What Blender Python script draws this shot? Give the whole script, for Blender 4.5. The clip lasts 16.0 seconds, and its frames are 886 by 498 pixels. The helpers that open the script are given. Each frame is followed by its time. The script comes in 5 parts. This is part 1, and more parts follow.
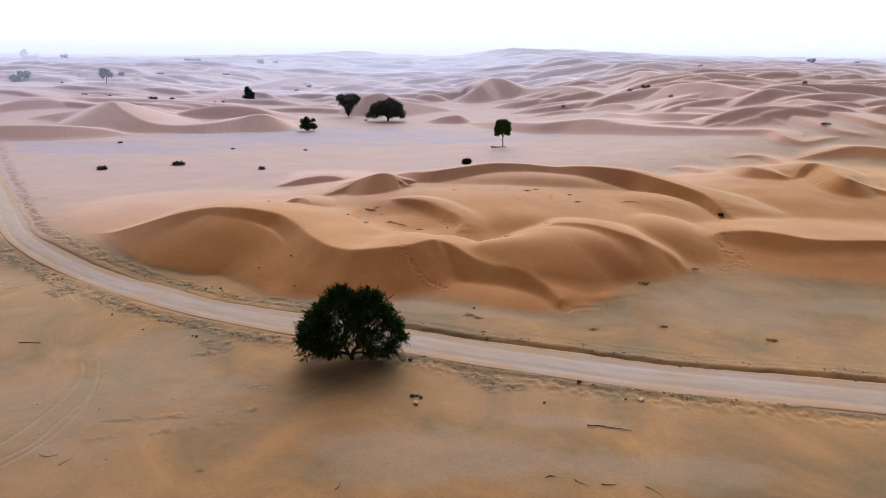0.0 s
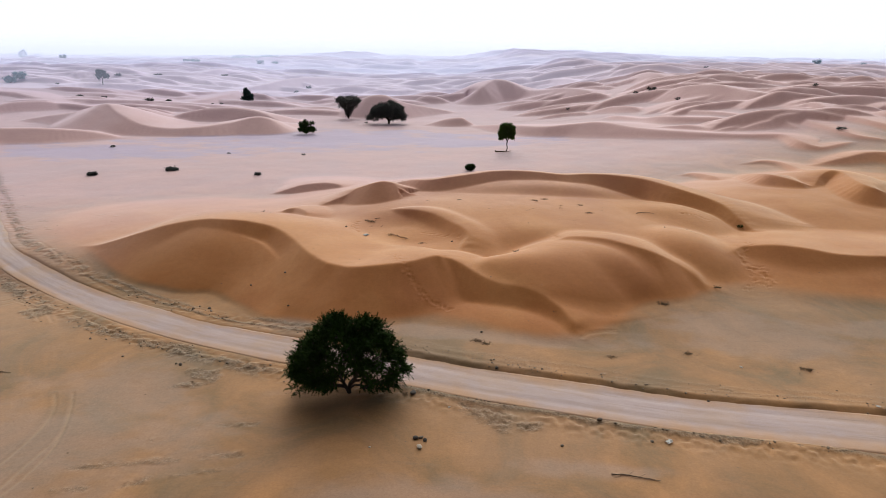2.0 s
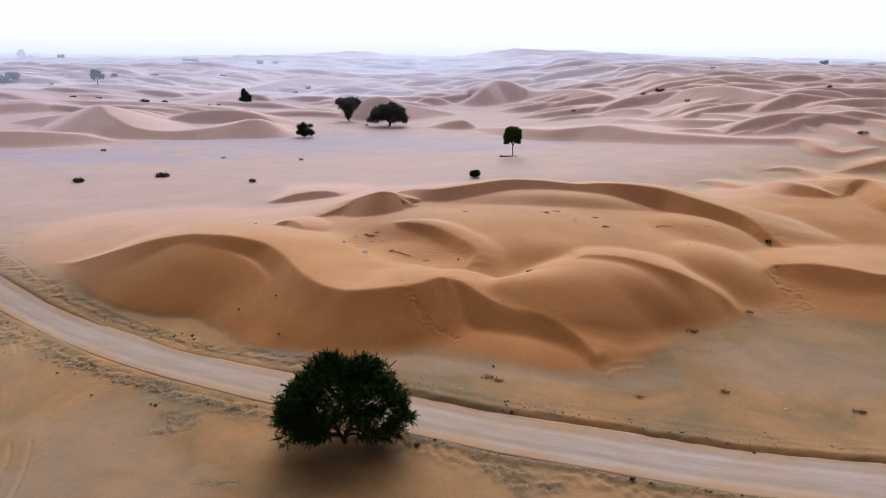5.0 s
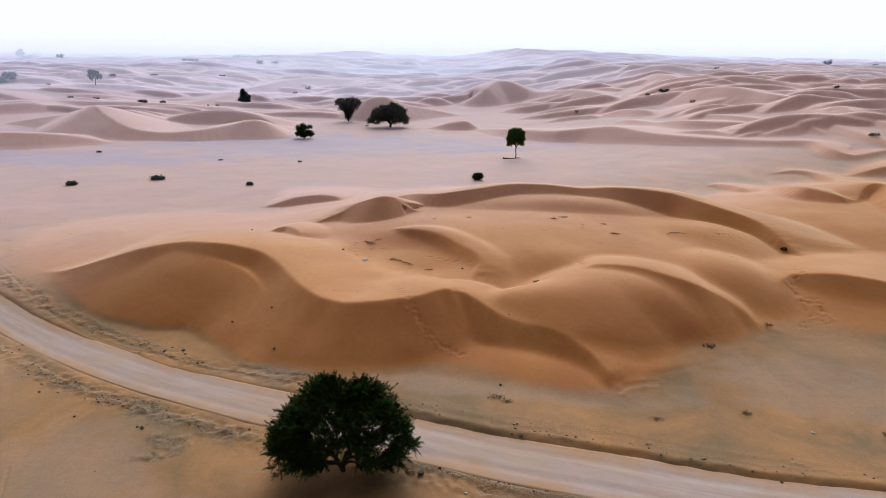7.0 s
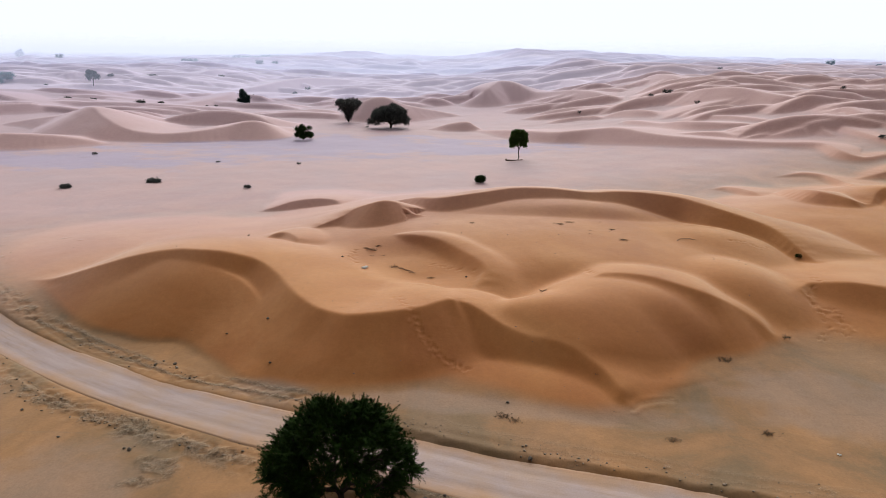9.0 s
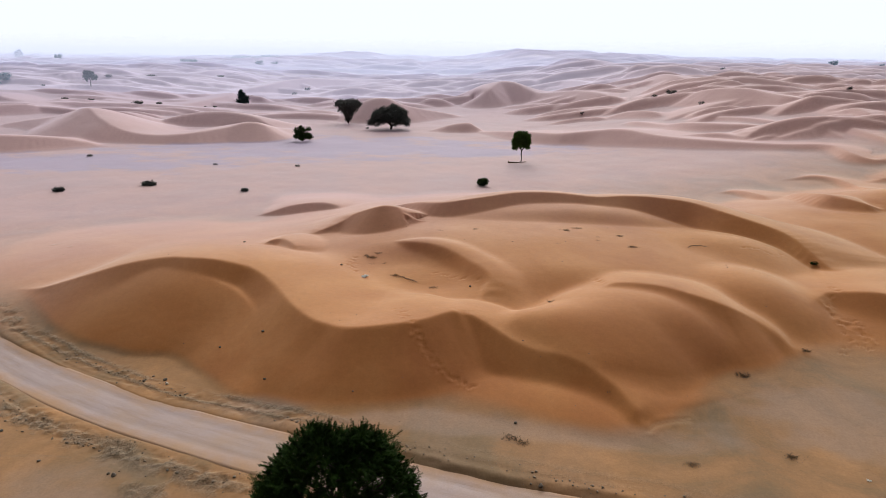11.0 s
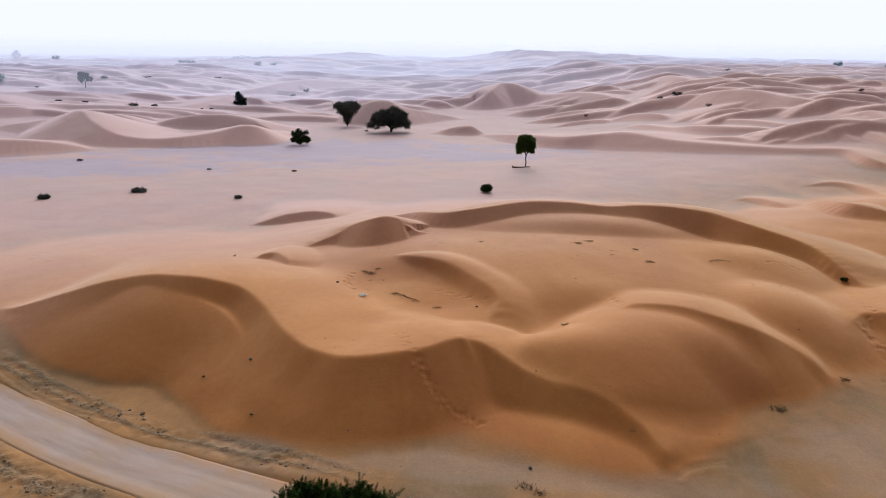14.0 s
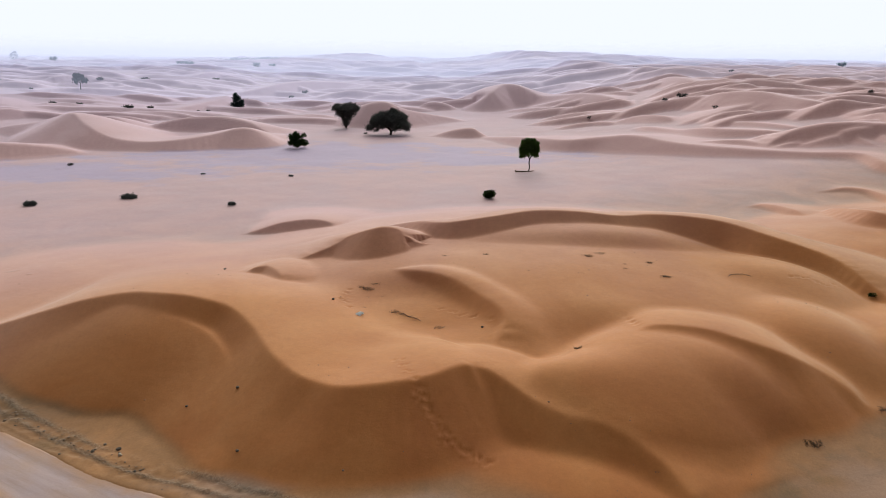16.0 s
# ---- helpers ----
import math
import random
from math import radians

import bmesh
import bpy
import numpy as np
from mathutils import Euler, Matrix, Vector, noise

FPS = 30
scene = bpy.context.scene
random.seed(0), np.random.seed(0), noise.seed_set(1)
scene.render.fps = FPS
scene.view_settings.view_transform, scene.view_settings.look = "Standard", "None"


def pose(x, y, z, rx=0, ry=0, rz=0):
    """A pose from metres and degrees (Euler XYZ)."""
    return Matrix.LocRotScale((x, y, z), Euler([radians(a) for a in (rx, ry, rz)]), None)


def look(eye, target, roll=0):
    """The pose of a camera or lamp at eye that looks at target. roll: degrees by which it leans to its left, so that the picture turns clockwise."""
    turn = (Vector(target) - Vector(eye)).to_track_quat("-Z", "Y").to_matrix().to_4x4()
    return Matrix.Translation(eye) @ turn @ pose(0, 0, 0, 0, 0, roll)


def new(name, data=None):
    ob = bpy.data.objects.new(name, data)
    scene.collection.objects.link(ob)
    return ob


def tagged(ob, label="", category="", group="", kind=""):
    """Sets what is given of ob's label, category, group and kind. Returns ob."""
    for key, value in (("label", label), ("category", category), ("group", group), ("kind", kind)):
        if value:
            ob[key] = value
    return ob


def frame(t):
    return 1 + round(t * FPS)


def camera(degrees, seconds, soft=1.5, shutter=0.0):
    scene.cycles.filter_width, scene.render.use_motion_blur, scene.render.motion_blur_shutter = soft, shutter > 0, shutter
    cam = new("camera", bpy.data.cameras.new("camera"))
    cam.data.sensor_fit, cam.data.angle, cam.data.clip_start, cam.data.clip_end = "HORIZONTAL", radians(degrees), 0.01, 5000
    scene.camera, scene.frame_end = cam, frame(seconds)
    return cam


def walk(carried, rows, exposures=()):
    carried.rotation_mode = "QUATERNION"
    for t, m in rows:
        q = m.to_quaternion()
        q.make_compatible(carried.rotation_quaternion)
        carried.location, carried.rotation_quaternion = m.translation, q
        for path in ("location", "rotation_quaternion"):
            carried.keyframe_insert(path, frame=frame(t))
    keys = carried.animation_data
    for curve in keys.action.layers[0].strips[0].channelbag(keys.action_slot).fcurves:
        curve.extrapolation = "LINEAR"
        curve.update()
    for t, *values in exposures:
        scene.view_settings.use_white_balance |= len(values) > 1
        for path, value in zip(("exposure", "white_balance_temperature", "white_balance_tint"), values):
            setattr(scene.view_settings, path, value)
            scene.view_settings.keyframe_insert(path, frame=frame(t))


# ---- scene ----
# a drone gliding forward about 18 m over the desert: seconds, eye, target, roll
cam = camera(70.0, 16.0, soft=0.5)
PATH = [
    (0, (1.205, 1.427, 18.038), (1.164, 20.545, 12.164), 0.49),
    (1, (1.026, 3.355, 18.151), (0.975, 22.475, 12.286), 0.52),
    (2, (0.857, 5.305, 18.241), (0.798, 24.427, 12.379), 0.54),
    (3, (0.698, 7.130, 18.310), (0.631, 26.252, 12.448), 0.56),
    (4, (0.548, 8.760, 18.360), (0.473, 27.881, 12.496), 0.58),
    (5, (0.406, 10.182, 18.394), (0.325, 29.302, 12.527), 0.59),
    (6, (0.272, 11.418, 18.416), (0.185, 30.537, 12.546), 0.60),
    (7, (0.143, 12.516, 18.428), (0.051, 31.635, 12.556), 0.61),
    (8, (0.020, 13.532, 18.432), (-0.076, 32.650, 12.560), 0.62),
    (9, (-0.099, 14.519, 18.432), (-0.198, 33.638, 12.561), 0.62),
    (10, (-0.214, 15.528, 18.430), (-0.316, 34.647, 12.563), 0.62),
    (11, (-0.326, 16.594, 18.429), (-0.430, 35.716, 12.567), 0.61),
    (12, (-0.437, 17.746, 18.431), (-0.541, 36.870, 12.577), 0.60),
    (13, (-0.547, 19.001, 18.440), (-0.651, 38.127, 12.595), 0.59),
    (14, (-0.657, 20.373, 18.458), (-0.761, 39.502, 12.622), 0.58),
    (15, (-0.768, 21.881, 18.487), (-0.870, 41.014, 12.662), 0.56),
    (16, (-0.881, 23.563, 18.532), (-0.981, 42.698, 12.714), 0.55),
]
walk(cam, [(t, look(eye, target, roll)) for t, eye, target, roll in PATH], ((0, 0.07), (6, 0.04), (11, 0.0), (16, -0.05)))

# ---- world and sun ----
SUN_DIR = Vector((0.05, 0.82, 0.47)).normalized()
SUN_ELEV = math.asin(SUN_DIR.z)
SUN_ROT = math.atan2(SUN_DIR.x, SUN_DIR.y)
world = bpy.data.worlds.new("hazy_sky")
scene.world = world
world.use_nodes = True
wn, wl = world.node_tree.nodes, world.node_tree.links
wn.clear()
w_out = wn.new("ShaderNodeOutputWorld")
w_bg = wn.new("ShaderNodeBackground")
w_sky = wn.new("ShaderNodeTexSky")
w_sky.sky_type = "NISHITA"
w_sky.sun_disc = False
w_sky.sun_elevation = SUN_ELEV
w_sky.sun_rotation = SUN_ROT
w_sky.altitude = 0.0
w_sky.air_density = 1.0
w_sky.dust_density = 1.5
w_sky.ozone_density = 2.0
# dust in the air bleaches the sky, most of all towards the horizon
w_hue = wn.new("ShaderNodeHueSaturation")
w_hue.inputs["Saturation"].default_value = 0.15
w_hue.inputs["Value"].default_value = 0.012
wl.new(w_sky.outputs["Color"], w_hue.inputs["Color"])
w_dir = wn.new("ShaderNodeTexCoord")
w_xyz = wn.new("ShaderNodeSeparateXYZ")
wl.new(w_dir.outputs["Generated"], w_xyz.inputs[0])
w_ramp = wn.new("ShaderNodeValToRGB")
w_ramp.color_ramp.interpolation = "EASE"
w_ramp.color_ramp.elements[0].position, w_ramp.color_ramp.elements[0].color = 0.085, (1, 1, 1, 1)
w_ramp.color_ramp.elements[1].position, w_ramp.color_ramp.elements[1].color = 0.20, (0, 0, 0, 1)
wl.new(w_xyz.outputs["Z"], w_ramp.inputs["Fac"])
w_mix = wn.new("ShaderNodeMix")
w_mix.data_type = "RGBA"
wl.new(w_ramp.outputs["Color"], w_mix.inputs[0])
# the haze glows most on the sun's side of the sky
w_dot = wn.new("ShaderNodeVectorMath")
w_dot.operation = "DOT_PRODUCT"
wl.new(w_dir.outputs["Generated"], w_dot.inputs[0])
w_dot.inputs[1].default_value = Vector((SUN_DIR.x, SUN_DIR.y, 0)).normalized()
w_side = wn.new("ShaderNodeMapRange")
w_side.inputs["From Min"].default_value, w_side.inputs["From Max"].default_value = -0.9, 0.55
wl.new(w_dot.outputs["Value"], w_side.inputs["Value"])
w_glow = wn.new("ShaderNodeMix")
w_glow.data_type = "RGBA"
wl.new(w_side.outputs["Result"], w_glow.inputs[0])
w_glow.inputs[6].default_value = (0.27, 0.19, 0.17, 1)
w_glow.inputs[7].default_value = (0.955, 1.005, 1.17, 1)
wl.new(w_glow.outputs[2], w_mix.inputs[7])
# higher up the veil of dust is brightest around the hidden sun and fades off behind
w_toward = wn.new("ShaderNodeVectorMath")
w_toward.operation = "DOT_PRODUCT"
wl.new(w_dir.outputs["Generated"], w_toward.inputs[0])
w_toward.inputs[1].default_value = Vector((0.05, 0.94, 0.34)).normalized()
w_near = wn.new("ShaderNodeMapRange")
w_near.interpolation_type = "SMOOTHSTEP"
w_near.inputs["From Min"].default_value, w_near.inputs["From Max"].default_value = 0.25, 1.0
wl.new(w_toward.outputs["Value"], w_near.inputs["Value"])
w_veil = wn.new("ShaderNodeMix")
w_veil.data_type = "RGBA"
wl.new(w_near.outputs["Result"], w_veil.inputs[0])
w_veil.inputs[6].default_value = (0.03, 0.028, 0.03, 1)
w_veil.inputs[7].default_value = (2.3, 2.26, 2.16, 1)
w_upper = wn.new("ShaderNodeMix")
w_upper.data_type, w_upper.blend_type = "RGBA", "ADD"
w_upper.inputs[0].default_value = 1.0
wl.new(w_hue.outputs["Color"], w_upper.inputs[6])
wl.new(w_veil.outputs[2], w_upper.inputs[7])
wl.new(w_upper.outputs[2], w_mix.inputs[6])
wl.new(w_mix.outputs[2], w_bg.inputs["Color"])
w_bg.inputs["Strength"].default_value = 1.0
wl.new(w_bg.outputs["Background"], w_out.inputs["Surface"])

sun_data = bpy.data.lights.new("sun", "SUN")
sun_data.energy = 1.5
sun_data.angle = radians(40)
sun_data.color = (1.0, 0.962, 0.86)
sun = new("sun", sun_data)
sun.matrix_world = Matrix.Translation((0, 0, 60)) @ SUN_DIR.to_track_quat("Z", "Y").to_matrix().to_4x4()
# ---- materials ----
class Nodes:
    """A small shorthand for building node materials."""

    def __init__(self, name):
        self.mat = bpy.data.materials.new(name)
        self.mat.use_nodes = True
        self.n, self.l = self.mat.node_tree.nodes, self.mat.node_tree.links
        self.n.clear()
        self.out = self.n.new("ShaderNodeOutputMaterial")
        self.bsdf = self.n.new("ShaderNodeBsdfPrincipled")
        self.l.new(self.bsdf.outputs[0], self.out.inputs["Surface"])
        self.place = self.n.new("ShaderNodeNewGeometry").outputs["Position"]

    def put(self, socket, value):
        if isinstance(value, bpy.types.NodeSocket):
            self.l.new(value, socket)
        else:
            socket.default_value = value

    def set(self, **values):
        for key, value in values.items():
            self.put(self.bsdf.inputs[key.replace("_", " ")], value)
        return self

    def stretch(self, vector, sx, sy, sz, turn=0.0):
        m = self.n.new("ShaderNodeMapping")
        m.inputs["Scale"].default_value = (sx, sy, sz)
        m.inputs["Rotation"].default_value = (0, 0, turn)
        self.l.new(vector, m.inputs["Vector"])
        return m.outputs[0]

    def noise(self, scale, detail=4, rough=0.55, vector=None, warp=0.0):
        t = self.n.new("ShaderNodeTexNoise")
        t.inputs["Scale"].default_value, t.inputs["Detail"].default_value = scale, detail
        t.inputs["Roughness"].default_value, t.inputs["Distortion"].default_value = rough, warp
        self.l.new(vector if vector is not None else self.place, t.inputs["Vector"])
        return t.outputs["Fac"]

    def waves(self, scale, warp, vector=None):
        t = self.n.new("ShaderNodeTexWave")
        t.inputs["Scale"].default_value, t.inputs["Distortion"].default_value = scale, warp
        t.inputs["Detail"].default_value, t.inputs["Detail Scale"].default_value = 2, 0.6
        t.bands_direction = "Y"
        self.l.new(vector if vector is not None else self.place, t.inputs["Vector"])
        return t.outputs["Fac"]

    def ramp(self, fac, *stops):
        r = self.n.new("ShaderNodeValToRGB")
        r.color_ramp.elements.remove(r.color_ramp.elements[1])
        for k, (at, colour) in enumerate(stops):
            e = r.color_ramp.elements[0] if k == 0 else r.color_ramp.elements.new(at)
            e.position = at
            e.color = (*colour, 1) if isinstance(colour, tuple) else (colour, colour, colour, 1)
        self.l.new(fac, r.inputs["Fac"])
        return r.outputs["Color"]

    def mix(self, fac, a, b, mode="MIX"):
        m = self.n.new("ShaderNodeMix")
        m.data_type, m.blend_type = "RGBA", mode
        self.put(m.inputs[0], fac)
        for socket, value in ((m.inputs[6], a), (m.inputs[7], b)):
            self.put(socket, (*value, 1) if isinstance(value, tuple) else value)
        return m.outputs[2]

    def math(self, op, a, b=0.0, clamp=False):
        m = self.n.new("ShaderNodeMath")
        m.operation, m.use_clamp = op, clamp
        self.put(m.inputs[0], a)
        self.put(m.inputs[1], b)
        return m.outputs[0]

    def attribute(self, name):
        a = self.n.new("ShaderNodeAttribute")
        a.attribute_name = name
        return a.outputs["Fac"]

    def island(self):
        return self.n[[k.name for k in self.n if k.bl_idname == "ShaderNodeNewGeometry"][0]].outputs["Random Per Island"]

    def per_object(self):
        return self.n.new("ShaderNodeObjectInfo").outputs["Random"]

    def bump(self, height, strength, distance, normal=None):
        b = self.n.new("ShaderNodeBump")
        b.inputs["Strength"].default_value, b.inputs["Distance"].default_value = strength, distance
        self.l.new(height, b.inputs["Height"])
        if normal is not None:
            self.l.new(normal, b.inputs["Normal"])
        return b.outputs["Normal"]


def sand_material():
    m = Nodes("desert_sand")
    broad, patch, fine = m.noise(0.018, 4, 0.55), m.noise(0.11, 5, 0.6, warp=0.6), m.noise(2.2, 6, 0.65)
    # loose dune sand, orange, with lighter and redder drifts
    dune = m.ramp(patch, (0.3, (0.425, 0.147, 0.038)), (0.5, (0.485, 0.184, 0.05)), (0.72, (0.545, 0.232, 0.073)))
    # hard flats: brown-orange crust with grey clay showing through
    flat = m.ramp(m.noise(0.13, 7, 0.62, warp=0.8), (0.36, (0.20, 0.120, 0.056)), (0.5, (0.31, 0.156, 0.062)), (0.64, (0.41, 0.202, 0.078)))
    clay = m.ramp(m.noise(0.07, 6, 0.62, m.stretch(m.place, 0.9, 0.55, 1, 0.15), 0.5), (0.47, 0.0), (0.60, 1.0))
    flat = m.mix(m.math("MULTIPLY", clay, 0.28), flat, (0.345, 0.216, 0.152))
    flat = m.mix(m.math("MULTIPLY", m.attribute("clay"), 0.42), flat, (0.35, 0.252, 0.21))
    clay = m.math("MAXIMUM", m.math("MULTIPLY", clay, 0.75), m.attribute("clay"))
    streak = m.ramp(m.noise(0.5, 6, 0.68, m.stretch(m.place, 0.28, 1.9, 1, 0.12), 0.3), (0.60, 0.0), (0.70, 1.0))
    flat = m.mix(m.math("MULTIPLY", streak, 0.35), flat, (0.20, 0.145, 0.10))
    # the country behind the first dunes is pinkish sand, paled to stand for haze
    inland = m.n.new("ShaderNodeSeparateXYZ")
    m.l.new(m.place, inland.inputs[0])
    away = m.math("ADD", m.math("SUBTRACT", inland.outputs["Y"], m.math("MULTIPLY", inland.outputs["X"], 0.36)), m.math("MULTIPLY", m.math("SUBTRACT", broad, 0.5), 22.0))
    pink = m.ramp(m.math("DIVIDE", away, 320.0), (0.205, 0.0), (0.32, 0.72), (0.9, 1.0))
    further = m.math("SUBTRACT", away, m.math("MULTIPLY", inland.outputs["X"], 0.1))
    # haze painted into the colour: lavender-blue that grows with distance
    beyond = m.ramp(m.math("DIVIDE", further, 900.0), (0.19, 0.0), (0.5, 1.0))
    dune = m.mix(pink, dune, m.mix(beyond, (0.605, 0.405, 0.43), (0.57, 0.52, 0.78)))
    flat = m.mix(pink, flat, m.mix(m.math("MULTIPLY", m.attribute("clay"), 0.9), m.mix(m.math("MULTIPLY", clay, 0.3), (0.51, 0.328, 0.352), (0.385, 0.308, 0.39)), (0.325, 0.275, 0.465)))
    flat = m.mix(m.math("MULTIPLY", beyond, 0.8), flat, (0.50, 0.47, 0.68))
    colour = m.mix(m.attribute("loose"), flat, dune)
    stony = m.ramp(m.noise(7.0, 6, 0.78), (0.38, (0.055, 0.039, 0.029)), (0.52, (0.19, 0.127, 0.083)), (0.68, (0.36, 0.245, 0.155)))
    colour = m.mix(m.math("MULTIPLY", m.attribute("gravel"), 0.72), colour, stony)
    colour = m.mix(m.math("MULTIPLY", m.attribute("worn"), 0.22), colour, (0.50, 0.34, 0.21))
    colour = m.mix(0.16, colour, m.ramp(fine, (0.3, 0.33), (0.7, 0.64)), "OVERLAY")
    colour = m.mix(m.mix(m.attribute("loose"), (0.34, 0.34, 0.34), (0.16, 0.16, 0.16)), colour, m.ramp(m.noise(7.0, 8, 0.78), (0.32, 0.3), (0.5, 0.5), (0.68, 0.68)), "OVERLAY")
    ripple = m.waves(1.15, 9.0, m.stretch(m.place, 1.6, 4.2, 1.0, 0.35))
    here = m.ramp(m.noise(0.16, 3, 0.5), (0.56, 0.0), (0.72, 1.0))
    lift = m.math("MULTIPLY", m.math("MULTIPLY", ripple, here), m.math("SUBTRACT", 1.0, m.math("MULTIPLY", m.attribute("loose"), 0.75)))
    normal = m.bump(lift, 0.08, 0.03)
    normal = m.bump(m.noise(9.0, 6, 0.7), 0.35, 0.02, normal)
    normal = m.bump(m.noise(0.9, 4, 0.6), 0.25, 0.08, normal)
    clods = m.math("MULTIPLY", m.noise(8.0, 7, 0.78, warp=0.5), m.attribute("gravel"))
    normal = m.bump(clods, 0.8, 0.12, normal)
    m.set(Base_Color=colour, Roughness=0.8, Normal=normal)
    m.bsdf.inputs["Specular IOR Level"].default_value = 0.3
    m.bsdf.inputs["Sheen Weight"].default_value = 0.5
    m.bsdf.inputs["Sheen Roughness"].default_value = 0.35
    # the sheen also turns bluish inland, to imitate the haze
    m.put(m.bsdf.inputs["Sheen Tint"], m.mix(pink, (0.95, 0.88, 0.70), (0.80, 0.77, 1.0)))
    return m.mat


def road_material():
    m = Nodes("packed_gravel")
    v = m.n.new("ShaderNodeCombineXYZ")
    m.l.new(m.attribute("run"), v.inputs[0])
    m.l.new(m.attribute("across"), v.inputs[1])
    streak = m.noise(1.0, 7, 0.68, m.stretch(v.outputs[0], 0.22, 2.2, 1), 0.3)
    broad = m.noise(0.25, 4, 0.6)
    colour = m.ramp(streak, (0.3, (0.37, 0.275, 0.255)), (0.46, (0.43, 0.335, 0.33)), (0.7, (0.48, 0.385, 0.395)))
    colour = m.mix(m.ramp(broad, (0.42, 0.0), (0.68, 0.6)), colour, (0.47, 0.31, 0.205))
    edge = m.math("ADD", m.math("ABSOLUTE", m.attribute("across")), m.math("MULTIPLY", m.math("SUBTRACT", m.noise(0.35, 5, 0.6), 0.5), 2.2))
    colour = m.mix(m.ramp(m.math("DIVIDE", edge, 2.4), (0.25, 0.0), (0.62, 0.85)), colour, (0.47, 0.275, 0.155))
    ruts = m.noise(1.0, 5, 0.7, m.stretch(v.outputs[0], 0.16, 7.0, 1))
    dim = m.math("MULTIPLY", m.ramp(ruts, (0.56, 0.0), (0.68, 0.5)), m.ramp(m.noise(0.12, 3, 0.5), (0.42, 0.1), (0.6, 1.0)))
    colour = m.mix(dim, colour, (0.23, 0.175, 0.155))
    colour = m.mix(0.25, colour, m.ramp(m.noise(14.0, 5, 0.75), (0.3, 0.3), (0.7, 0.65)), "OVERLAY")
    normal = m.bump(streak, 0.35, 0.03)
    normal = m.bump(m.noise(16.0, 5, 0.7), 0.4, 0.02, normal)
    m.set(Base_Color=colour, Roughness=0.8, Normal=normal)
    m.bsdf.inputs["Sheen Weight"].default_value = 0.4
    m.bsdf.inputs["Sheen Roughness"].default_value = 0.25
    m.bsdf.inputs["Specular IOR Level"].default_value = 0.25
    return m.mat


def leaf_material(name, dark, light, yellow):
    m = Nodes(name)
    colour = m.ramp(m.island(), (0.0, dark), (0.6, light), (1.0, yellow))
    colour = m.mix(0.5, colour, m.ramp(m.noise(0.9, 3), (0.35, dark), (0.7, light)))
    m.set(Base_Color=colour, Roughness=0.8)
    m.bsdf.inputs["Specular IOR Level"].default_value = 0.04
    return m.mat


def bark_material():
    m = Nodes("bark")
    grain = m.noise(14.0, 6, 0.7, m.stretch(m.place, 1, 1, 0.2))
    m.set(Base_Color=m.ramp(grain, (0.3, (0.014, 0.011, 0.009)), (0.7, (0.05, 0.038, 0.03))), Roughness=0.9, Normal=m.bump(grain, 0.6, 0.03))
    return m.mat


def stone_material(name, dark, light, scale=6.0):
    m = Nodes(name)
    grain = m.noise(scale, 6, 0.7)
    colour = m.ramp(grain, (0.3, dark), (0.7, light))
    colour = m.mix(m.math("MULTIPLY", m.per_object(), 0.35), colour, (0.36, 0.25, 0.16))
    m.set(Base_Color=colour, Roughness=0.85, Normal=m.bump(grain, 0.5, 0.02))
    return m.mat


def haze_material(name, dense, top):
    """Haze along the skyline, imitated by a plain glow that thins out upwards."""
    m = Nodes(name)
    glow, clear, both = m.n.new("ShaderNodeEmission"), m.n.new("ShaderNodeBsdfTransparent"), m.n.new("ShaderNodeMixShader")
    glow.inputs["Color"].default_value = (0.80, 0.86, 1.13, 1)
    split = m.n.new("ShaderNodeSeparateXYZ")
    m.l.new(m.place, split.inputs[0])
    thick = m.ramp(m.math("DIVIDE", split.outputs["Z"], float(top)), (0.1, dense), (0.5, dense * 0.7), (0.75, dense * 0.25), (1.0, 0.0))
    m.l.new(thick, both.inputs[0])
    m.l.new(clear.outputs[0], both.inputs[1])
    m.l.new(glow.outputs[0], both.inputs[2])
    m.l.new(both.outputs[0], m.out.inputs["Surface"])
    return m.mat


SAND, ROADBED, BARK = sand_material(), road_material(), bark_material()
LEAF_GREEN = leaf_material("feathery_green_leaves", (0.007, 0.016, 0.004), (0.021, 0.05, 0.009), (0.06, 0.12, 0.016))
LEAF_GREY = leaf_material("grey_thorny_foliage", (0.06, 0.068, 0.07), (0.11, 0.12, 0.117), (0.16, 0.16, 0.145))
LEAF_BRIGHT = leaf_material("fresh_green_leaves", (0.025, 0.055, 0.012), (0.07, 0.14, 0.03), (0.16, 0.25, 0.05))
# far foliage with the pale blue of the haze painted into its colour
LEAF_HAZED = leaf_material("haze_blue_leaves", (0.07, 0.20, 0.28), (0.12, 0.29, 0.37), (0.2, 0.38, 0.45))
# green leaves with a little haze blue mixed into the colour
LEAF_TEAL = leaf_material("blue_green_leaves", (0.012, 0.03, 0.032), (0.03, 0.065, 0.065), (0.05, 0.1, 0.09))
STONE_DARK = stone_material("dark_stone", (0.035, 0.03, 0.028), (0.11, 0.095, 0.085))
STONE_PALE = stone_material("pale_stone", (0.42, 0.38, 0.33), (0.62, 0.58, 0.53))
CLODS = stone_material("dry_clods", (0.13, 0.095, 0.07), (0.31, 0.23, 0.165), 5.0)
DRY_WOOD = stone_material("dry_wood", (0.07, 0.043, 0.028), (0.18, 0.12, 0.08), 12.0)
# ---- the lie of the land ----
def hash2(i, j, seed):
    v = np.sin(i * 127.1 + j * 311.7 + seed * 74.7) * 43758.5453
    return v - np.floor(v)


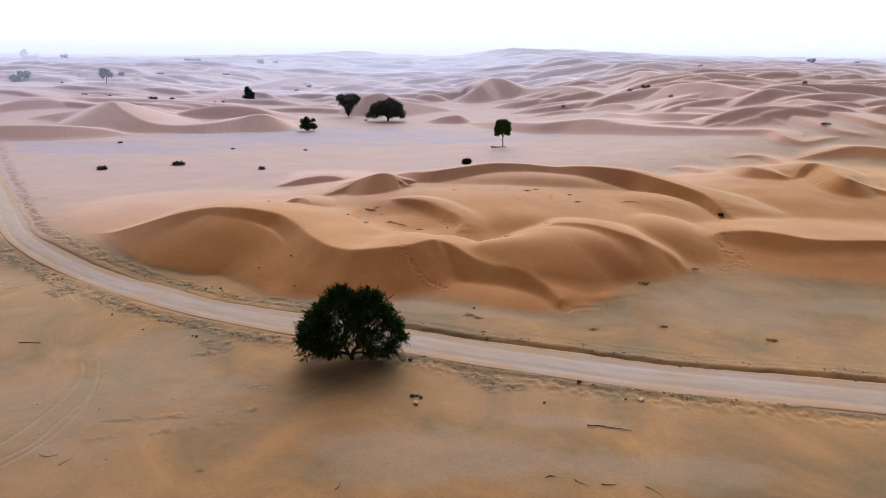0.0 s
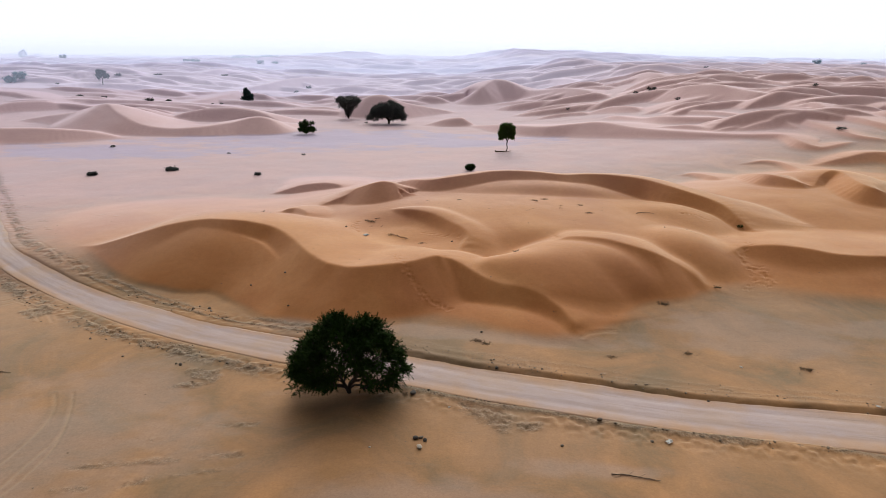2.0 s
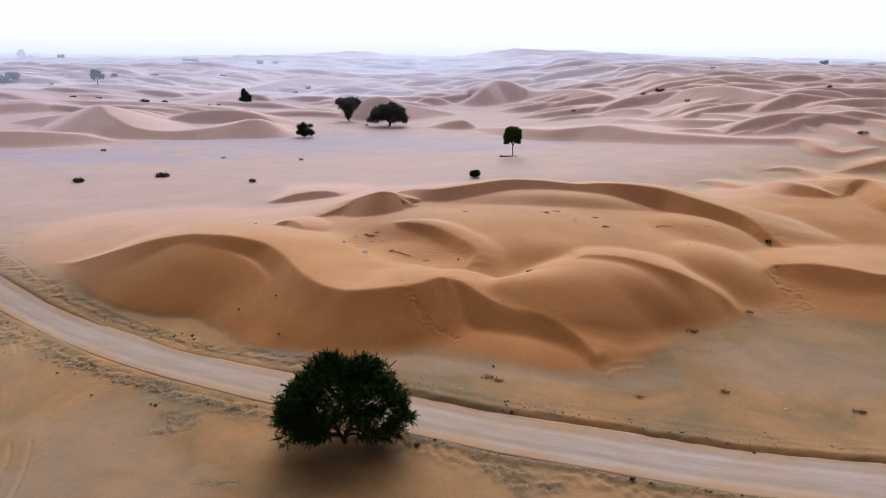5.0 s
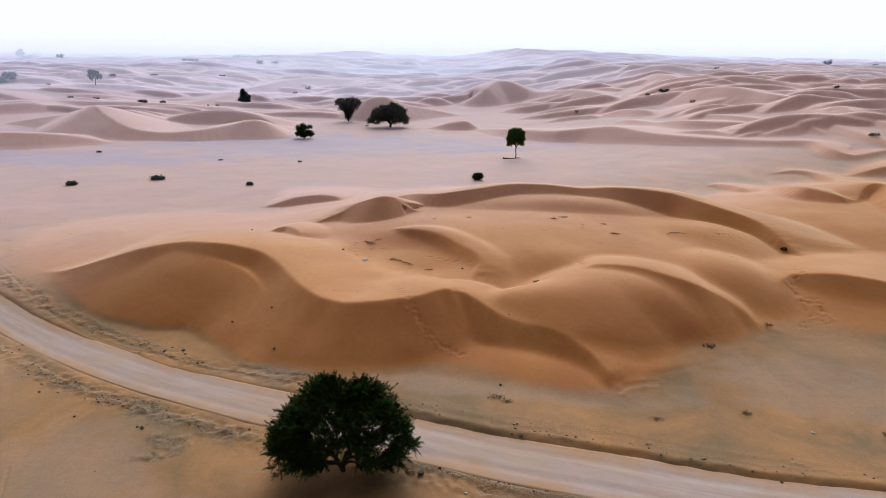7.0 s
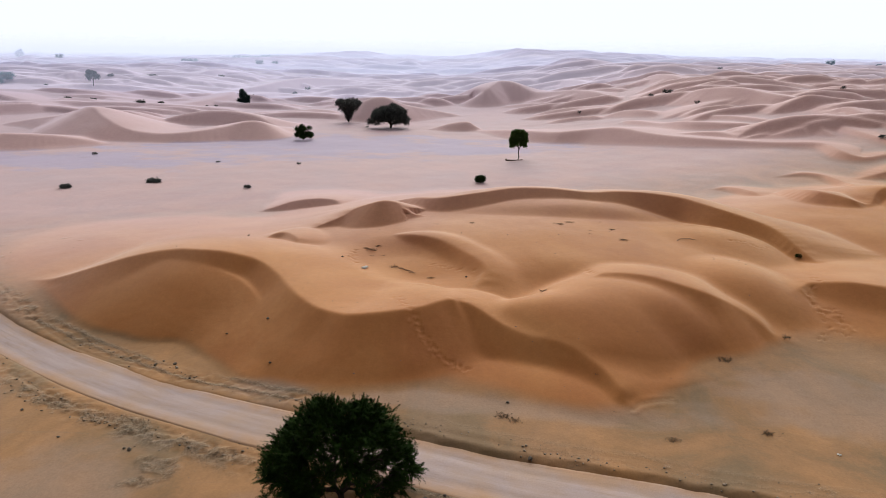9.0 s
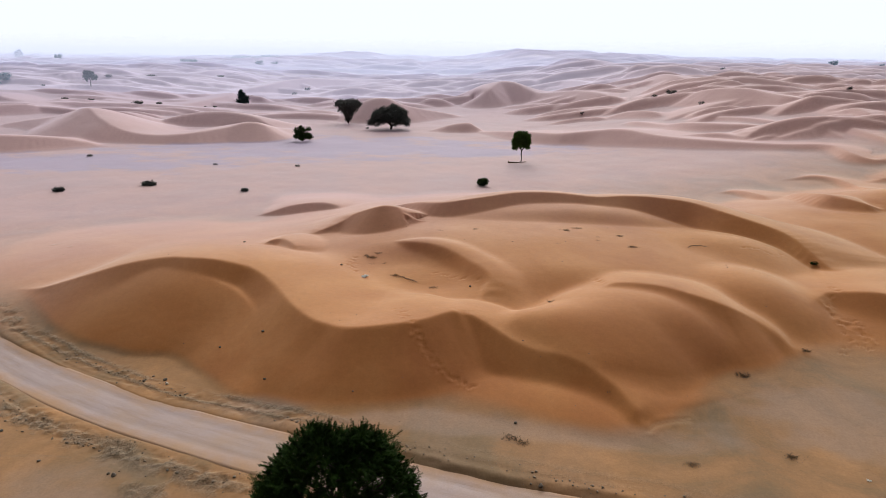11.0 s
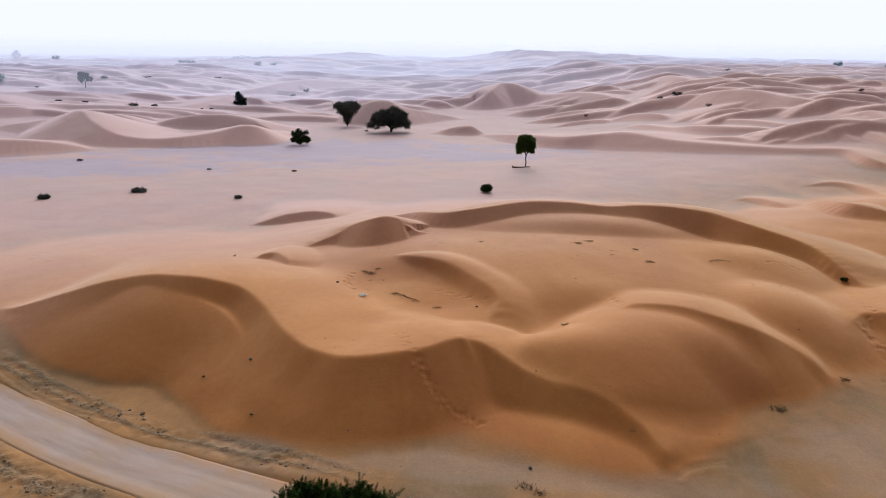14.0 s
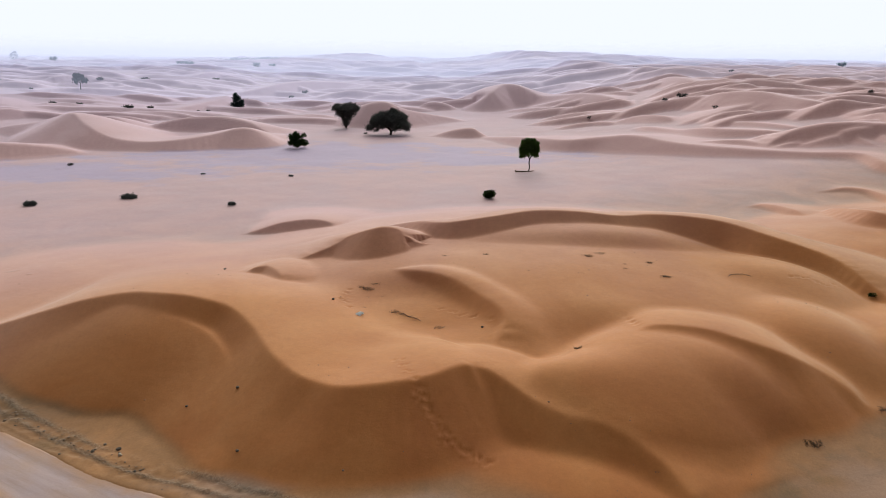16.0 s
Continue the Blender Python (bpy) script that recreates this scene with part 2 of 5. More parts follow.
def value_noise(x, y, seed=0):
    i, j = np.floor(x), np.floor(y)
    u, v = x - i, y - j
    u, v = u * u * (3 - 2 * u), v * v * (3 - 2 * v)
    a, b = hash2(i, j, seed), hash2(i + 1, j, seed)
    c, d = hash2(i, j + 1, seed), hash2(i + 1, j + 1, seed)
    return (a + (b - a) * u) * (1 - v) + (c + (d - c) * u) * v


def fbm(x, y, seed=0, octaves=4):
    total, amp, norm = 0.0, 1.0, 0.0
    for k in range(octaves):
        total = total + amp * value_noise(x * 2 ** k + 17.3 * k, y * 2 ** k - 9.1 * k, seed + k)
        norm += amp
        amp *= 0.5
    return total / norm


def step(a, b, v):
    s = np.clip((v - a) / (b - a), 0, 1)
    return s * s * (3 - 2 * s)


def smooth_max(a, b, k):
    h = np.maximum(k - np.abs(a - b), 0) / k
    return np.maximum(a, b) + h * h * k / 4


def spline(points, per=6):
    p = np.array(points, float)
    p = np.vstack([2 * p[0] - p[1], p, 2 * p[-1] - p[-2]])
    out = []
    for a, b, c, d in zip(p[:-3], p[1:-2], p[2:-1], p[3:]):
        for s in np.arange(per) / per:
            out.append(0.5 * (2 * b + (c - a) * s + (2 * a - 5 * b + 4 * c - d) * s * s + (3 * b - a - 3 * c + d) * s ** 3))
    out.append(p[-2])
    return np.array(out)


def nearest(line, x, y, fall=0.0):
    """Distance to a polyline, the side (positive: to the left of its run), the third column there, the length run there,
    and the highest slope that falls away from the line's third column at the rate fall."""
    best = np.full(x.shape, 1e18)
    side, run = np.zeros(x.shape), np.zeros(x.shape)
    third, weight, slope = np.zeros(x.shape), np.zeros(x.shape), np.full(x.shape, -1e9)
    gone = 0.0
    for a, b in zip(line[:-1], line[1:]):
        d = b[:2] - a[:2]
        size = np.hypot(*d) + 1e-9
        f = np.clip(((x - a[0]) * d[0] + (y - a[1]) * d[1]) / size ** 2, 0, 1)
        px, py = a[0] + f * d[0], a[1] + f * d[1]
        dd = (x - px) ** 2 + (y - py) ** 2
        here = a[2] + f * (b[2] - a[2])
        near = dd < best
        best = np.where(near, dd, best)
        side = np.where(near, d[0] * (y - a[1]) - d[1] * (x - a[0]), side)
        run = np.where(near, gone + f * size, run)
        w = size / (dd + 0.02) ** 3
        third, weight = third + here * w, weight + w
        if fall:
            slope = np.maximum(slope, here - fall * np.sqrt(dd))
        gone += size
    return np.sqrt(best), np.sign(side), third / weight, run, slope


CRESTS = []


def crest(tan, wind, soft, *brink):
    """A dune by its brink: the tangent of its slip face, the length of its windward slope, the softness of its foot, and x, y, z along the brink."""
    CRESTS.append(((tan, wind, soft), brink))


crest(0.64, 22, 0.4, (-34.4, 63.3, 0.1), (-31.4, 62.5, 0.9), (-28.0, 62.4, 2.0), (-25.1, 62.8, 2.8), (-22.2, 63.2, 3.2), (-19.7, 62.8, 3.3), (-17.3, 62.4, 3.2), (-14.9, 61.5, 2.9), (-13.0, 59.4, 2.6), (-11.3, 56.8, 2.4), (-9.5, 54.8, 2.2), (-7.7, 53.5, 2.1), (-6.1, 52.8, 2.2), (-3.7, 52.9, 2.4), (-1.6, 53.6, 2.5), (0.2, 54.6, 2.6), (2.0, 55.5, 2.2), (3.2, 56.6, 1.7))
crest(0.6, 17, 0.22, (10.4, 59.3, 2.2), (11.4, 59.4, 2.75), (12.6, 59.4, 2.95), (14.7, 58.9, 3.0), (16.4, 58.0, 2.85), (18.6, 57.1, 2.35), (20.5, 56.6, 1.55), (22.0, 55.6, 0.7), (23.0, 54.9, 0.0))
crest(0.62, 14, 0.14, (-17.3, 71.7, 1.9), (-16.4, 71.4, 2.3), (-15.1, 71.3, 2.5), (-13.7, 69.6, 2.5), (-13.1, 68.3, 2.1))
crest(0.65, 14, 0.14, (-11.1, 75.7, 2.7), (-9.3, 76.5, 3.6), (-6.8, 76.1, 4.5), (-5.3, 76.4, 4.4), (-4.5, 76.0, 3.8), (-4.1, 74.8, 2.9))
crest(0.62, 16, 0.14, (-19.8, 89.2, 1.0), (-18.1, 89.8, 1.3), (-15.7, 90.1, 1.5), (-13.7, 89.6, 1.4), (-12.6, 88.6, 1.0))
crest(0.65, 13, 0.12, (-5.6, 71.0, 2.3), (-3.7, 69.4, 2.95), (-1.3, 68.0, 3.2), (0.3, 66.4, 3.2), (1.7, 64.2, 3.05), (2.6, 62.6, 2.8), (3.0, 61.3, 2.5), (2.6, 60.2, 2.1))
crest(0.7, 18, 0.15, (-4.4, 82.2, 3.3), (-0.9, 79.3, 4.2), (3.1, 79.2, 4.8), (7.3, 80.2, 5.1), (10.9, 80.2, 5.1), (15.0, 79.9, 4.8), (17.8, 80.5, 4.8), (21.3, 80.2, 4.7), (24.4, 79.1, 4.5), (26.8, 76.5, 4.1), (28.8, 74.6, 3.6), (30.8, 72.3, 3.0), (31.7, 68.6, 2.0))
crest(0.62, 24, 0.2, (26.6, 60.0, 1.4), (28.1, 61.3, 1.7), (28.9, 61.3, 1.8), (30.9, 60.6, 2.1), (33.2, 59.8, 2.1), (35.4, 58.9, 1.8), (37.9, 58.7, 1.7), (41.4, 58.7, 1.7), (45.1, 58.7, 1.6), (49.5, 58.9, 1.3))
crest(0.6, 20, 0.2, (41.7, 94.2, 2.0), (42.4, 93.1, 2.7), (42.6, 87.7, 3.7), (43.7, 85.3, 3.8), (45.1, 83.6, 3.5), (46.4, 83.3, 3.1))
crest(0.6, 16, 0.2, (47.3, 83.8, 3.3), (48.7, 85.4, 4.0), (50.3, 86.1, 4.6), (51.0, 84.7, 4.5), (49.9, 79.7, 4.2), (50.7, 77.6, 3.9), (53.1, 77.1, 3.1), (55.3, 75.2, 2.5))
crest(0.6, 14, 0.15, (36.1, 99.2, 1.4), (37.6, 98.7, 1.8), (38.5, 96.5, 2.0), (39.1, 93.2, 2.0))
crest(0.6, 16, 0.2, (47.2, 103.3, 2.6), (50.2, 103.1, 3.1), (51.9, 101.0, 3.1), (51.9, 96.9, 3.0), (50.6, 92.0, 3.2))
crest(0.42, 20, 0.5, (-118.0, 128.0, 3.0), (-103.4, 131.5, 3.1), (-93.2, 134.0, 3.2), (-86.0, 135.5, 3.2), (-80.0, 136.5, 3.0), (-75.4, 138.0, 2.5), (-71.5, 139.0, 1.8), (-68.5, 139.6, 1.1))
crest(0.45, 24, 0.25, (-104.0, 166.0, 2.0), (-98.0, 166.0, 3.0), (-91.0, 164.6, 4.0), (-85.5, 162.4, 5.4), (-80.8, 159.8, 6.4), (-76.5, 155.5, 5.3), (-72.0, 151.0, 4.1), (-67.0, 148.2, 2.8), (-60.5, 147.0, 2.2), (-53.5, 148.0, 2.5), (-47.6, 152.2, 3.2), (-43.8, 154.6, 4.1), (-40.8, 154.8, 3.8), (-37.6, 154.2, 2.4), (-34.5, 153.6, 1.0))
crest(0.58, 14, 0.2, (-92.0, 176.0, 3.2), (-86.0, 176.5, 4.0), (-80.0, 174.5, 4.2), (-75.0, 171.5, 3.0))
crest(0.58, 16, 0.2, (-70.0, 176.0, 2.6), (-63.0, 178.5, 4.0), (-55.0, 178.0, 4.2), (-48.0, 174.5, 3.4), (-44.0, 171.0, 2.2))
crest(0.56, 16, 0.4, (-125.6, 168.5, 3.1), (-119.9, 173.4, 3.7), (-116.3, 180.1, 5.0), (-110.9, 185.7, 5.0), (-107.0, 186.8, 3.4))
crest(0.56, 21, 0.4, (-31.6, 206.3, 2.0), (-24.5, 200.0, 5.6), (-18.4, 199.9, 6.7), (-12.4, 200.3, 4.7), (-2.0, 206.4, 2.3), (3.4, 207.3, 1.2))
crest(0.56, 10, 0.4, (-3.7, 173.1, 1.0), (1.5, 172.1, 2.5), (5.3, 171.9, 2.7), (7.3, 172.0, 0.9))
crest(0.56, 28, 0.4, (7.5, 168.7, 1.1), (15.2, 156.5, 2.6), (22.2, 148.3, 3.2), (29.3, 145.5, 4.2), (33.6, 142.4, 4.9), (39.0, 134.7, 4.6), (45.6, 127.0, 4.8), (53.6, 120.0, 5.2), (58.8, 115.9, 5.7), (58.9, 110.2, 5.3), (61.0, 106.9, 4.8), (66.6, 108.7, 5.3))
crest(0.56, 10, 0.4, (39.2, 177.5, 3.9), (43.9, 175.3, 5.7), (47.6, 169.7, 6.2), (49.5, 165.8, 5.4))
crest(0.56, 18, 0.4, (41.6, 162.5, 4.5), (45.3, 153.3, 4.8), (48.2, 147.9, 5.8), (53.0, 141.9, 6.2), (58.3, 138.5, 6.3))
crest(0.56, 10, 0.4, (52.8, 133.0, 5.1), (56.1, 126.1, 5.6), (60.8, 126.1, 6.9), (63.6, 126.4, 7.2), (64.6, 122.7, 6.3))
crest(0.56, 13, 0.4, (52.3, 158.9, 5.7), (57.9, 148.9, 6.9), (63.4, 139.4, 6.8))
crest(0.56, 28, 0.4, (4.6, 235.9, 2.5), (12.7, 236.2, 6.9), (18.4, 247.7, 9.7), (23.5, 244.3, 9.2), (30.3, 238.9, 6.5), (40.4, 226.6, 8.0), (45.9, 215.6, 7.8), (48.9, 207.8, 6.5))
crest(0.56, 22, 0.4, (59.4, 182.2, 8.1), (62.3, 178.0, 10.8), (68.1, 170.0, 11.8), (71.0, 163.0, 11.1), (74.4, 155.3, 10.5), (83.1, 153.8, 9.4))
crest(0.56, 23, 0.4, (-2.4, 302.0, 5.6), (12.0, 306.2, 8.3), (22.0, 299.2, 8.2), (33.7, 288.3, 7.0))
crest(0.56, 22, 0.4, (36.2, 278.9, 7.1), (47.4, 268.4, 9.7), (52.2, 246.7, 8.6))
crest(0.56, 16, 0.4, (62.6, 234.7, 10.4), (67.6, 228.6, 13.1), (69.5, 219.0, 13.1), (70.8, 208.5, 11.5))
crest(0.56, 19, 0.4, (73.0, 139.0, 8.6), (75.9, 137.7, 9.8), (74.9, 128.7, 8.5), (75.1, 120.6, 8.1), (76.4, 113.2, 7.4), (79.8, 107.8, 6.2))
crest(0.56, 14, 0.4, (68.1, 132.4, 7.6), (67.8, 122.2, 7.2), (68.5, 112.2, 6.3), (71.2, 108.8, 5.9))
crest(0.56, 10, 0.4, (55.5, 99.3, 3.0), (61.3, 100.7, 4.2), (65.7, 101.0, 4.9), (69.8, 97.9, 4.7))
crest(0.6, 16, 0.2, (-51.9, 256.9, 2.6), (-42.2, 267.0, 5.5), (-35.5, 268.9, 6.2), (-26.5, 271.2, 4.8), (-17.4, 273.9, 3.4))
crest(0.6, 20, 0.2, (-83.9, 246.5, 3.6), (-71.7, 265.3, 6.4), (-63.2, 289.8, 8.3), (-51.9, 310.6, 7.7), (-40.5, 325.7, 6.0))
crest(0.6, 20, 0.2, (-102.1, 209.5, 4.7), (-87.2, 203.7, 2.7), (-79.7, 212.4, 3.4), (-75.3, 233.4, 4.5), (-76.3, 250.1, 5.1))
crest(0.6, 20, 0.2, (-117.6, 300.5, 7.4), (-109.9, 324.8, 10.8), (-107.1, 351.3, 9.3), (-105.2, 376.0, 7.0))
crest(0.6, 18, 0.2, (-30.0, 332.8, 4.8), (-21.5, 314.4, 7.3), (-12.9, 303.3, 4.8), (-7.5, 298.7, 4.1))
crest(0.56, 15, 0.4, (72.0, 192.4, 11.2), (79.5, 197.7, 13.5), (85.7, 198.2, 13.3), (93.0, 195.7, 12.2), (96.1, 188.3, 11.3))

# rounded swells: x, y, half length, half width, turn in degrees, height
SWELLS = [
    (8.0, 76.5, 31.0, 25.5, 0.0, 3.4),
    (11.0, 81.0, 20.0, 10.5, 0.0, 4.35),
    (-24.0, 72.0, 20.0, 13.0, -15.0, 1.3),
    (50.0, 81.0, 24.0, 17.0, -8.0, 2.4),
    (41.0, 62.0, 20.0, 9.2, 0.0, 1.7),
    (24.0, 72.0, 9.5, 7.0, -30.0, 2.95),
    (11.0, 77.4, 17.0, 5.0, 0.0, 4.0),
    (3.0, 49.9, 7.5, 2.3, -20.0, 0.5),
    (7.0, 48.6, 4.0, 2.0, -25.0, 0.5),
]

# wind-scoured bowls between the brinks: x, y, half length, half width, turn in degrees, depth
BOWLS = [
    (7.2, 60.2, 3.8, 2.8, 25.0, 0.45),
]

# the apron of sand heaped against the western slip face: x, y, z along its ridge
APRON = [(-34.0, 60.8, -0.4), (-31.5, 61.4, 0.35), (-28.5, 61.8, 1.35), (-25.0, 62.2, 2.2), (-22.0, 62.1, 2.6), (-19.9, 61.5, 2.5), (-17.5, 60.7, 2.2), (-15.5, 59.4, 1.82), (-13.9, 57.6, 1.5), (-12.7, 55.6, 1.1), (-11.6, 53.8, 0.65), (-10.8, 52.6, 0.15)]
# the eastern dune, cut off along its western brink
TONGUE = [(-0.6, 54.3, 2.4), (0.6, 54.6, 2.5), (1.7, 54.4, 2.3), (3.9, 52.8, 1.5), (6.1, 51.5, 1.0), (7.6, 50.6, 0.78), (8.8, 49.7, 0.6), (9.5, 48.9, 0.4), (9.9, 48.1, 0.15), (10.2, 47.3, -0.1), (10.5, 46.6, -0.6)]
crest(0.7, 12, 0.15, *TONGUE)

# the far dune field, sown at random over the country behind
sow = random.Random(11)


def sow_dune(bearing, dist, half, lift, turn, bow):
    cx, cy, arc = bearing * dist, dist, []
    for f in (-1, -0.6, -0.2, 0.2, 0.6, 1):
        u, v = f * half, bow * half * (0.35 - f * f) + sow.uniform(-0.06, 0.06) * half
        arc.append((cx + u * math.cos(turn) - v * math.sin(turn), cy + u * math.sin(turn) + v * math.cos(turn), lift * (1 - f * f) ** 0.7 * sow.uniform(0.85, 1.1)))
    CRESTS.append(((0.6, half * 0.8, 0.2, "over"), arc))


for k in range(1700):
    dist = 120.0 * (1500.0 / 120.0) ** (sow.random() ** 0.8)
    bearing = sow.uniform(-0.85, 0.85)
    west = bearing < -0.2
    size = sow.uniform(0.4, 1.2) * (0.62 if west and dist > 260 else 0.9)
    if dist < 235 and (bearing < 0.12 or dist < 125) or dist < 175 and bearing < 0.34:
        continue
    sow_dune(bearing, dist, sow.uniform(7, 22) * size * (0.6 + dist / 500), sow.uniform(1.1, 2.9) * size * (0.75 + dist / 700), sow.gauss(-0.1, 0.22), sow.uniform(-0.25, 0.4))
# a wide belt of lower, longer dunes in the west
for k in range(210):
    dist = 185.0 * (700.0 / 185.0) ** sow.random()
    sow_dune(sow.uniform(-0.85, 0.0), dist, sow.uniform(9, 24) * (0.6 + dist / 600), sow.uniform(0.8, 1.9) * (0.7 + dist / 600), sow.gauss(0.0, 0.16), sow.uniform(-0.1, 0.4))

ROAD = [(-125.0, 172.0), (-94.75, 132.19), (-67.71, 96.22), (-55.51, 80.37), (-46.34, 68.52), (-41.88, 63.1), (-37.29, 59.22), (-33.17, 56.47), (-29.04, 53.94), (-24.72, 51.44), (-19.79, 48.95), (-14.68, 46.92), (-9.19, 44.55), (-3.63, 42.25), (2.05, 40.2), (7.93, 38.94), (13.79, 37.61), (19.73, 36.73), (26.71, 36.04), (39.57, 34.13), (73.88, 27.22), (130.0, 16.0)]
ROAD_LINE = np.array([(*p[:2], 0.0) for p in spline(ROAD, 10)])


def road_half(run):
    """Half the width of the bed, which broadens towards the east."""
    return np.interp(run, (0, 135, 150, 160, 175, 190, 205), (1.5, 1.25, 1.32, 1.58, 1.62, 1.78, 1.95))


# wheel marks beside the road, and a walker's steps over the front dune
TRACKS = [
    [(-20.94, 28.47), (-20.18, 29.96), (-19.94, 32.61), (-19.73, 34.76), (-20.56, 37.15), (-21.51, 39.16)],
    [(-21.89, 29.09), (-21.36, 31.57), (-21.13, 33.59), (-21.12, 35.62), (-21.62, 37.43), (-22.48, 38.94)],
    [(-20.85, 27.53), (-20.08, 29.01), (-19.53, 30.93), (-19.42, 33.38), (-19.84, 35.4)],
    [(-60.0, 46.0), (-45.0, 46.5), (-37.22, 51.63), (-35.42, 50.51), (-34.15, 51.5), (-33.14, 52.77)],
    [(-60.0, 47.6), (-45.0, 47.9), (-37.84, 51.17), (-36.2, 51.62), (-34.51, 52.53), (-33.68, 53.54)],
    [(-33.83, 52.7), (-31.8, 51.53), (-29.53, 48.88)],
    [(-33.17, 52.69), (-30.86, 51.55), (-28.45, 48.75)],
    [(-39.0, 64.8), (-29.57, 56.65), (-22.91, 52.49), (-17.04, 50.54), (-8.41, 47.95)],
    [(-28.03, 50.38), (-20.43, 46.13), (-13.99, 43.95), (-7.35, 41.19)],
    [(10.68, 46.12), (11.12, 46.58), (11.69, 46.86), (12.52, 47.19), (13.41, 47.38)],
    [(10.53, 46.19), (11.07, 46.74), (11.72, 47.08), (12.59, 47.41), (13.4, 47.63)],
]
STEPS = [(-3.48, 55.75), (-3.1, 54.98), (-2.85, 54.17), (-2.46, 53.34), (-2.16, 52.91), (-2.21, 52.57), (-1.96, 52.35), (-1.7, 52.02), (-1.57, 51.68), (-1.32, 51.43), (-1.08, 51.12), (-0.84, 50.87), (-0.54, 50.53), (-0.08, 50.26), (0.27, 50.17), (0.62, 49.97), (1.01, 49.77), (1.29, 49.62)]
# trampled places: a gully at the end of the right-hand dune, and paths across the hollow
STEPS += [(29.22, 62.28), (29.22, 61.48), (28.4, 60.91), (27.94, 60.16), (27.68, 58.99), (27.55, 58.04), (27.33, 57.0), (27.28, 56.22), (26.61, 55.48), (26.12, 54.89), (28.8, 58.35), (28.89, 57.74), (28.37, 56.91), (28.46, 56.3), (27.78, 55.71), (28.17, 55.4)]
STEPS += [(-8.03, 67.4), (-8.14, 66.76), (-8.04, 66.06), (-8.24, 65.62), (-7.94, 65.26), (-7.54, 64.39), (2.11, 61.9), (1.01, 62.84), (0.2, 63.34), (-0.4, 63.93), (-1.21, 64.4)]
STEPS += [(25.53, 69.43), (26.07, 69.49), (26.6, 69.44), (27.16, 69.23), (27.48, 68.94), (28.0, 68.76), (28.91, 69.36)]
# churned-up places: x, y, half length, half width, turn in degrees; and ragged scrapes across the flat
SCUFFS = [(-14.41, 41.56, 1.3, 0.8, -20), (-14.88, 40.39, 1.0, 0.6, 10), (-17.5, 45.01, 2.2, 0.6, -25), (-22.03, 46.78, 2.4, 0.7, -30), (-30.73, 50.62, 1.2, 1.8, 30), (3.43, 36.25, 1.9, 1.1, -25), (5.46, 35.66, 1.0, 0.5, 0),
          (8.49, 36.64, 1.6, 0.35, -12), (15.69, 35.05, 2.6, 0.4, -10), (-7.35, 40.46, 1.6, 0.6, -20), (-11.23, 42.38, 2.0, 0.5, -20), (2.21, 37.25, 0.6, 0.3, -40), (27.6, 58.6, 0.45, 2.3, 8), (28.6, 57.4, 0.4, 1.8, 8)]
SCRAPES = [[(-19.87, 29.54), (-17.22, 30.56), (-14.92, 30.72), (-12.82, 31.55), (-10.14, 32.01)], [(-14.67, 34.62), (-12.68, 35.55), (-10.68, 35.94), (-9.36, 36.1)], [(-17.82, 32.11), (-14.04, 32.71), (-9.58, 33.18)], [(7.07, 41.7), (9.6, 41.4), (12.64, 41.5)], [(17.21, 40.1), (20.74, 39.88)], [(-43.7, 71.9), (-43.5, 72.7), (-42.8, 72.3)], [(-41.5, 69.7), (-40.5, 69.0), (-39.6, 68.5)], [(-50.4, 79.3), (-50.3, 80.2), (-48.9, 79.3)], [(-54.3, 86.0), (-52.5, 84.8), (-51.5, 84.6)], [(-37.9, 74.0), (-37.0, 74.3), (-35.5, 72.9)], [(-66.9, 125.0), (-65.7, 125.9), (-63.4, 124.6)]]
# pans of grey clay: x, y, half length, half width
PANS = [(-24.0, 143.0, 40.0, 17.0), (-62.0, 122.0, 26.0, 9.0), (6.0, 138.0, 22.0, 8.0), (20.72, 48.54, 5.0, 2.4), (-9.0, 49.3, 5.0, 1.3), (-3.5, 46.9, 7.0, 1.3), (6.5, 45.6, 6.0, 1.3), (33.4, 48.79, 9.0, 1.6), (1.0, 46.18, 6.0, 1.2),
        (-1.04, 28.98, 8.0, 2.6), (12.14, 27.94, 6.0, 1.6), (-18.37, 39.66, 8.0, 5.0), (-21.55, 33.69, 11.0, 6.0), (9.1, 31.9, 5.0, 1.0), (24.25, 46.5, 9.0, 2.0)]


def clay_mask(x, y):
    rag = (fbm(x / 6, y / 4, 71, 4) - 0.5) * 1.5 + (fbm(x / 1.5, y / 0.9, 73, 3) - 0.5) * 0.6
    out = np.zeros(x.shape)
    for cx, cy, a, b in PANS:
        r = np.sqrt(((x - cx) / a) ** 2 + ((y - cy) / b) ** 2)
        out = np.maximum(out, 1 - step(0.45, 1.15, r + rag))
    return out


